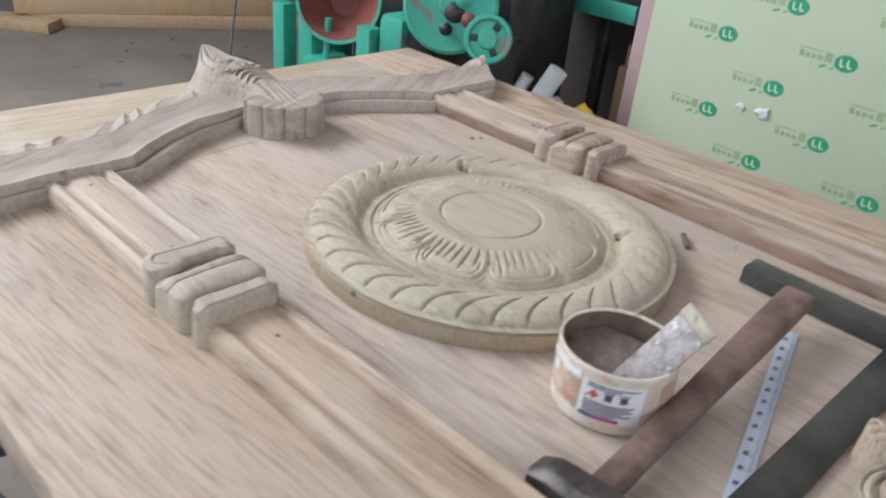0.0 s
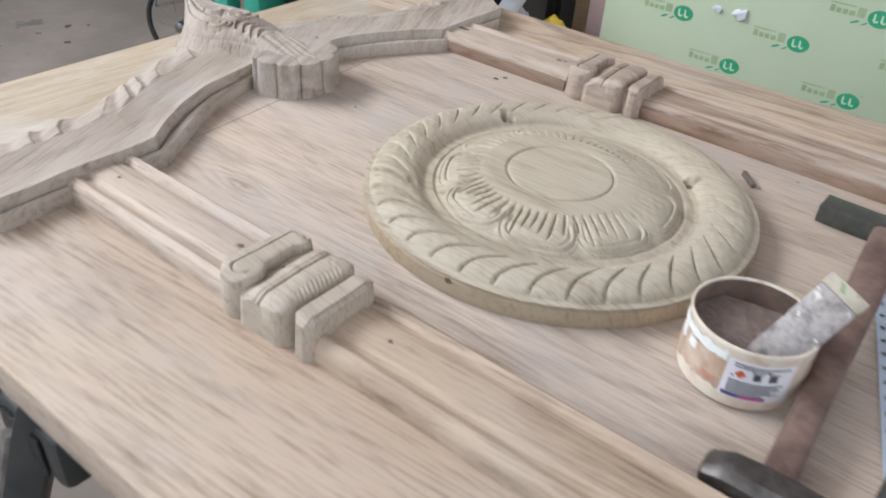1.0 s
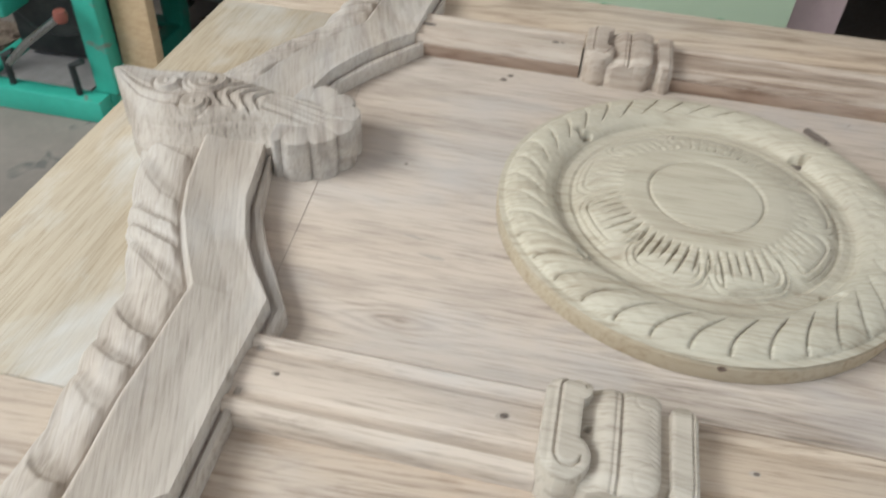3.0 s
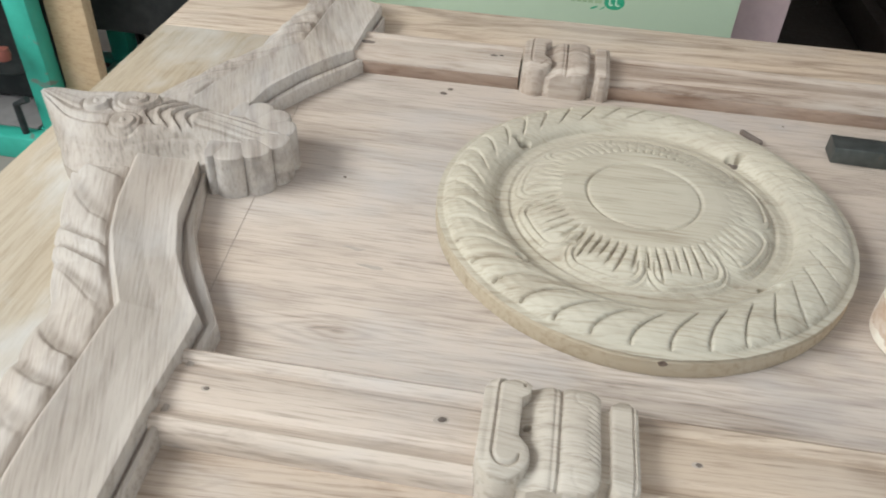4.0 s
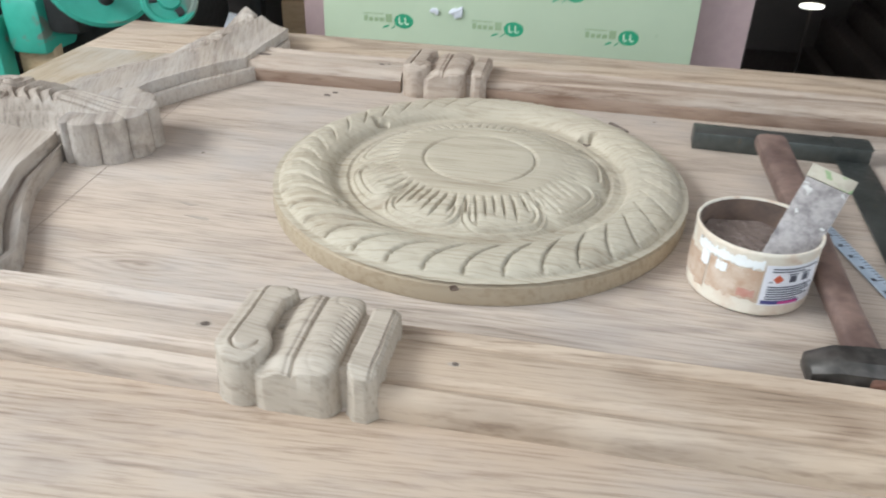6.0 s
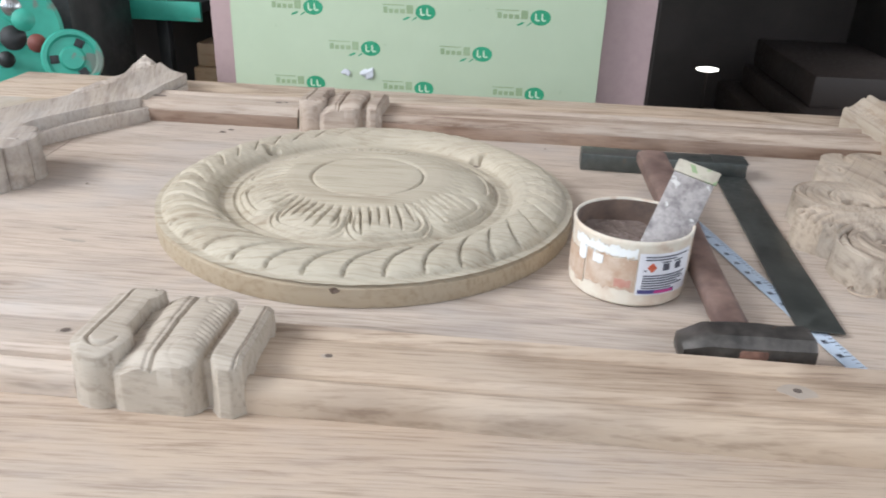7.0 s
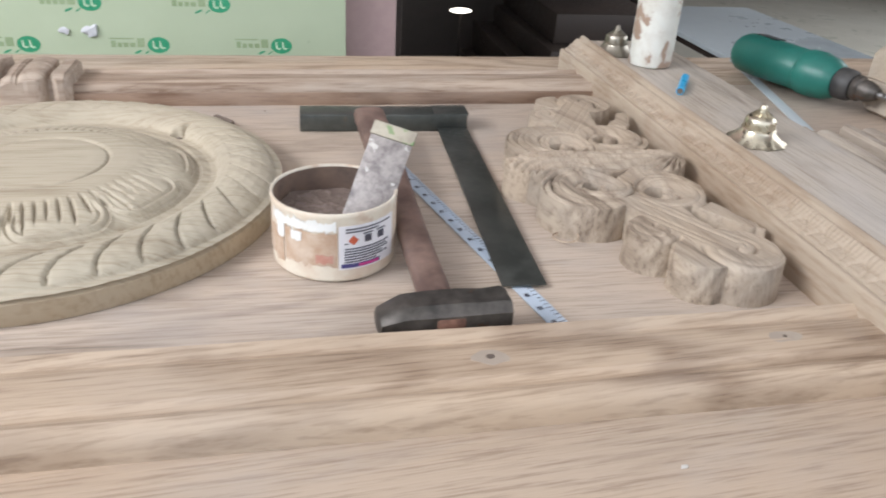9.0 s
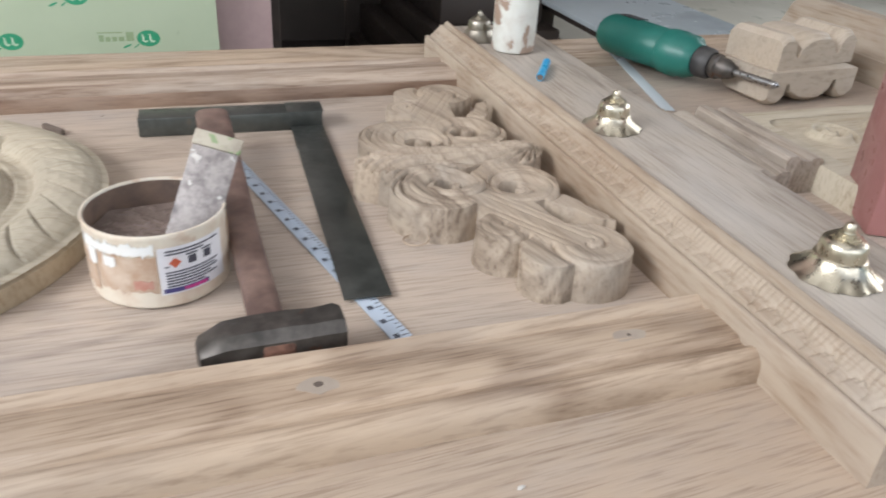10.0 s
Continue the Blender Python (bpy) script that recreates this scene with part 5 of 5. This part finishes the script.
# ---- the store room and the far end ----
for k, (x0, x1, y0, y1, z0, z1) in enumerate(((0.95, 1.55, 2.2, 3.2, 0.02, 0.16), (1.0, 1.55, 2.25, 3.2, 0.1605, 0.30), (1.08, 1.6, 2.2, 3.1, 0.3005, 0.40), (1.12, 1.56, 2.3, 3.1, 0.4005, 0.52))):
    tagged(box_part("dark_plank", x0, x1, y0, y1, z0, z1, dark_wood, None, "", 0.01), "stacked plank coloured near-black for the unlit store room", "plank", "stacked planks")
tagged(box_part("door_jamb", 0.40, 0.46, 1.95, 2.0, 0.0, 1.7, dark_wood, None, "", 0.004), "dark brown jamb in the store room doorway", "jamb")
# glowing oval on an added prop stands in for a bright spot of light
glow = bpy.data.materials.new("bright_spot_glow")
glow.use_nodes = True
gb = glow.node_tree.nodes["Principled BSDF"]
gb.inputs["Emission Color"].default_value, gb.inputs["Emission Strength"].default_value = (1, 0.95, 0.88, 1), 3.0
lt = thing("bright_oval", "small glowing oval added for a bright spot in the dark store room", "lamp")
bm = bmesh.new()
bmesh.ops.create_uvsphere(bm, u_segments=24, v_segments=12, radius=1, matrix=Matrix.Translation((0.87, 2.9, 0.405)) @ Matrix.Diagonal((0.052, 0.03, 0.011, 1)))
part("glow_disc", bm, glow, lt)
part("glow_prop", tube([(0.87, 2.9, 0.02), (0.87, 2.9, 0.392)], 0.006), dark_wood, lt)
sheet = thing("grey_sheet", "large blue-grey laminate sheet lying on a low bench", "sheet")
box_part("panel", 1.55, 2.12, 0.75, 2.60, 0.482, 0.5, sheet_grey, sheet, "", 0.002)
bench = thing("low_bench", "low dark wooden bench under the grey sheet", "bench")
box_part("top", 1.6, 2.08, 0.8, 2.5, 0.44, 0.4815, dark_wood, bench, "", 0.004)
for x in (1.64, 2.04):
    for y in (0.86, 2.44):
        box_part("leg", x - 0.03, x + 0.03, y - 0.03, y + 0.03, 0.0, 0.44, dark_wood, bench, "", 0.003)

# ---- the green machine and the clutter round it ----
mc = thing("woodworking_machine", "green painted woodworking machine with funnel and handwheel", "machine")
bars = (("base_bar", -2.12, -1.66, 1.10, 1.16, 0.0, 0.075), ("base_bar", -2.12, -1.66, 1.62, 1.68, 0.0, 0.075), ("base_bar", -1.72, -1.66, 1.161, 1.619, 0.0, 0.075), ("base_bar", -2.12, -2.06, 1.161, 1.619, 0, 0.075))
for name, *b in bars:
    box_part(name, *b, machine_green, mc, "", 0.006)
for x, y in ((-1.665, 1.185), (-2.085, 1.13), (-1.69, 1.65), (-2.085, 1.65)):
    box_part("leg", x - 0.035, x + 0.035, y - 0.03, y + 0.03, 0.0752, 0.60, machine_green, mc, "", 0.006)
# black box put in for the darkness behind the machine's front parts
box_part("dark_fill", -1.98, -1.20, 1.36, 1.72, 0.30, 0.86, machine_dark, mc, "black box filling the dark behind the machine's front parts", 0.03)
box_part("bracket", -1.62, -1.50, 1.18, 1.34, 0.50, 0.66, machine_green, mc, "", 0.025)
box_part("bracket", -1.97, -1.88, 1.10, 1.30, 0.30, 0.60, machine_green, mc, "", 0.02)
box_part("gear_case", -1.50, -1.40, 1.20, 1.34, 0.56, 0.72, machine_dark, mc, "greasy black gear case", 0.02)


def lathe_part(name, prof, m, mat, parent, label="", segs=36):
    bm = lathe(prof, segs)
    bmesh.ops.transform(bm, matrix=m, verts=bm.verts)
    return part(name, bm, mat, parent, label)


def facing(at, target=(0.0, -0.5, 1.25)):
    return look(at, target) @ pose(0, 0, 0, 180, 0, 0)


FUN = facing((-1.80, 1.16, 0.665), (-0.6, -0.3, 1.1))
bm = lathe([(0.06, -0.14), (0.085, -0.06), (0.128, 0.0), (0.146, 0.012), (0.152, 0.02), (0.150, 0.028), (0.138, 0.026)], 40, None, False)
bmesh.ops.transform(bm, matrix=FUN, verts=bm.verts)
fun = part("funnel", bm, machine_green, mc)
bm = lathe([(0.0, -0.09), (0.05, -0.085), (0.08, -0.05), (0.12, 0.0), (0.1375, 0.0255)], 40, None, False)
bmesh.ops.transform(bm, matrix=FUN, verts=bm.verts)
part("funnel_lining", bm, red_oxide, fun, "red oxide funnel lining")
lathe_part("face_plate", [(0.0, 0.02), (0.03, 0.02), (0.035, 0.012), (0.115, 0.008), (0.135, 0.018), (0.145, 0.012), (0.145, -0.06), (0.0, -0.06)], facing((-1.29, 1.18, 0.75)), machine_green, mc)
for k, (dx, dz, r, mt) in enumerate(((0.05, 0.0, 0.03, machine_dark), (0.085, 0.045, 0.026, machine_green), (0.11, -0.01, 0.022, red_oxide), (0.06, 0.075, 0.022, steel), (0.02, -0.055, 0.02, machine_dark))):
    lathe_part("knob", [(r * 0.6, 0.0), (r, 0.012), (r, 0.03), (r * 0.5, 0.038), (0, 0.04)], facing((-1.29 + dx, 1.15, 0.74 + dz)), mt, mc, "", 20)
WH = facing((-1.075, 1.12, 0.705))
wh = lathe_part("handwheel", [(0.0, 0.012), (0.025, 0.012), (0.03, 0.006), (0.052, 0.004), (0.057, 0.012), (0.066, 0.012), (0.07, 0.004), (0.066, -0.006), (0.03, -0.004), (0, -0.006)], WH, machine_green, mc)
part("shaft", tube([(-1.075, 1.125, 0.704), (-1.16, 1.36, 0.66)], 0.014), steel, mc)
for k in range(3):
    bm = add_box(bmesh.new(), 0.030, 0.050, -0.010, 0.010, 0.003, 0.008, 0.002)
    bmesh.ops.transform(bm, matrix=WH @ pose(0, 0, 0, 0, 0, 120 * k), verts=bm.verts)
    part("slot", bm, machine_dark, wh)
lathe_part("pulley", [(0.03, -0.02), (0.12, -0.02), (0.128, -0.012), (0.115, 0.0), (0.128, 0.012), (0.12, 0.02), (0.03, 0.02)], pose(-1.82, 1.26, 0.32, 90, 0, 20), machine_dark, mc, "black pulley wheel")
lathe_part("cup", [(0.0, 0.0), (0.05, 0.004), (0.075, 0.02), (0.08, 0.03), (0.07, 0.03)], pose(-1.82, 1.12, 0.43, 8, 0, 0), machine_green, mc)
part("cup_stem", tube([(-1.82, 1.12, 0.434), (-1.82, 1.13, 0.60)], 0.012), machine_green, mc)
part("lever", tube([(-1.93, 1.11, 0.16), (-1.84, 1.10, 0.24), (-1.71, 1.10, 0.335)], 0.011), steel, mc)
lathe_part("lever_knob", [(0, -0.02), (0.016, -0.016), (0.02, 0), (0.016, 0.016), (0, 0.02)], pose(-1.70, 1.10, 0.342), red_oxide, mc, "red lever knob", 16)
for x in (-1.96, -1.74):
    part("clamp", tube([(x, 1.13, 0.076), (x, 1.13, 0.17), (x + 0.04, 1.13, 0.19)], 0.010), machine_dark, mc)
box_part("motor", -2.05, -1.76, 1.3, 1.55, 0.08, 0.26, machine_dark, mc, "greasy black motor", 0.03)
box_part("drip_tray", -2.05, -1.73, 1.17, 1.61, 0.055, 0.07, plaster, mc, "dusty grey tray", 0.004)

tagged(box_part("timber_offcut", -0.062, 0.062, -0.018, 0.018, 0.0, 0.645, ply, None, "", 0.003, pose(-1.566, 1.22, 0.0, -2, 0, -6)), "pale plank standing against the machine leg", "plank")
for k, (x0, x1, y0, y1, z0, z1, rz) in enumerate(((-0.8, 0.8, -0.1, 0.1, 0, 0.07, 62), (-0.9, 0.6, -0.12, 0.12, 0.0705, 0.16, 66), (-0.5, 0.5, -0.08, 0.08, 0, 0.06, 40))):
    cx, cy = ((-4.1, 1.75), (-4.15, 1.8), (-4.6, 0.75))[k]
    tagged(box_part("timber", x0, x1, y0, y1, z0, z1, ply, None, "", 0.004, pose(cx, cy, 0.0005, 0, 0, rz)), "sawn timber lying on the floor", "timber", "timber on the floor")
tagged(part("thin_rod", tube([(-3.05, 1.45, 0.0), (-3.12, 1.62, 0.75)], 0.007), steel, None), "thin grey metal rod standing on the floor", "rod")
tagged(box_part("carton", -5.3, -4.5, 2.3, 3.6, 0, 0.5, ply, None, "", 0.01), "brown carton on the floor", "box")

# bicycle wheel by the wall
whl = thing("wheel", "small black rubber-tyred wheel near the machine", "wheel")
bm = bmesh.new()
seg, tub, RW, rw = 48, 10, 0.15, 0.010
vs = [[bm.verts.new(((RW + rw * math.cos(2 * math.pi * j / tub)) * math.cos(2 * math.pi * i / seg), rw * math.sin(2 * math.pi * j / tub), (RW + rw * math.cos(2 * math.pi * j / tub)) * math.sin(2 * math.pi * i / seg))) for j in range(tub)] for i in range(seg)]
for i in range(seg):
    for j in range(tub):
        bm.faces.new((vs[i][j], vs[(i + 1) % seg][j], vs[(i + 1) % seg][(j + 1) % tub], vs[i][(j + 1) % tub]))
WM = pose(-2.38, 1.13, RW + rw, 0, 0, 20)
bmesh.ops.transform(bm, matrix=WM, verts=bm.verts)
part("tyre", bm, rubber, whl)
for k in range(10):
    a = 2 * math.pi * k / 10
    bm = tube([(0.018 * math.cos(a + 0.3), 0, 0.018 * math.sin(a + 0.3)), (0.142 * math.cos(a), 0, 0.142 * math.sin(a))], 0.0011, 5)
    bmesh.ops.transform(bm, matrix=WM, verts=bm.verts)
    part("spoke", bm, steel, whl)
lathe_part("hub", [(0.008, -0.03), (0.02, -0.025), (0.02, 0.025), (0.008, 0.03)], WM @ pose(0, 0, 0, 90, 0, 0), steel, whl, "", 16)


def heap(name, at, size, mat, label, category, seed, rough=0.5):
    bm = bmesh.new()
    bmesh.ops.create_icosphere(bm, subdivisions=5, radius=1.0)
    for v in bm.verts:
        d = noise.noise(v.co * 1.6 + Vector((seed, 0, 0))) + 0.5 * noise.noise(v.co * 4.1 + Vector((0, seed, 0))) + 0.10 * noise.noise(v.co * 8 + Vector((seed, seed, 0)))
        v.co *= 1 + rough * d
        v.co = Vector((v.co.x * size[0], v.co.y * size[1], max(v.co.z, -0.8) * size[2]))
    low_z = min(v.co.z for v in bm.verts)
    bmesh.ops.translate(bm, vec=Vector((at[0], at[1], at[2] - low_z)), verts=bm.verts)
    return tagged(part(name, bm, mat), label, category)


heap("white_cloth", (-1.12, 1.60, 0.0), (0.07, 0.09, 0.24), white_cloth, "crumpled white plastic and cloth heap", "cloth", 2.0, 0.42)
heap("white_sack", (-1.40, 1.75, 0.0), (0.10, 0.08, 0.20), white_cloth, "crumpled pale sack by the dark recess", "sack", 5.0, 0.5)
heap("yellow_bag", (-0.955, 1.49, 0.0), (0.095, 0.07, 0.265), yellow_bag, "yellow plastic bag standing by the pier", "bag", 7.0, 0.10)
for foot, top, rad in (((-1.28, 1.32, 0.03), (-1.055, 1.46, 0.575), 0.032), ((-1.33, 1.30, 0.02), (-1.165, 1.45, 0.530), 0.022)):
    a, b = Vector(foot), Vector(top)
    tagged(part("plastic_pipe", tube([a + (b - a) * k / 6 for k in range(7)], rad, 20), white_cloth), "short white plastic pipe leaning by the bags", "pipe", "white pipes")
tb = thing("dark_table", "dark table with a green painted edge", "table")
box_part("top", -1.85, -1.02, 1.82, 2.40, 0.715, 0.75, machine_dark, tb, "", 0.004)
box_part("edge", -1.85, -1.02, 1.80, 1.819, 0.69, 0.752, machine_green, tb, "green painted table edge", 0.003)
for x in (-1.8, -1.2):
    box_part("leg", x - 0.02, x + 0.02, 1.9, 1.94, 0.0, 0.714, machine_dark, tb, "", 0.003)
for k, (x, y, s) in enumerate(((-2.26, 1.31, 1.0), (-2.42, 1.38, 0.8), (-2.2, 1.45, 1.1))):
    heap("rubble", (x, y, 0.0), (0.085 * s, 0.055 * s, 0.035 * s), bark, "small heap of bark and brown offcuts on the floor", "rubble", 11.0 + 3 * k, 0.95)
for k, (z0, z1) in enumerate(((0.0, 0.30), (0.3005, 0.52), (0.5205, 0.60))):
    tagged(box_part("crate", -1.115 + 0.01 * k, -0.955, 1.88 + 0.02 * k, 2.05, z0, z1, ply, None, "", 0.006), "dim stacked wooden box beside the pier", "box", "stacked boxes")
cable = tube([(-1.45 + 0.95 * t, -0.50 + 0.34 * t - 0.09 * t * t + 0.02 * math.sin(5 * t), 0.006) for t in np.linspace(0, 1, 30)], 0.0055)
tagged(part("cable", cable, rubber), "black cable trailing across the floor", "cable")
random.seed(9)
bm = bmesh.new()
for k in range(170):
    x, y = random.uniform(-5.2, -0.6), random.uniform(-1.0, 2.2)
    s = random.uniform(0.004, 0.014)
    add_box(bm, -s, s, -s * 0.5, s * 0.5, 0.0002, s * 0.35, 0, 1, pose(x, y, 0, 0, 0, random.uniform(0, 180)))
tagged(part("wood_chips", bm, bark, None, "", False), "small scattered wood chips on the floor", "wood chips", "", "stuff")
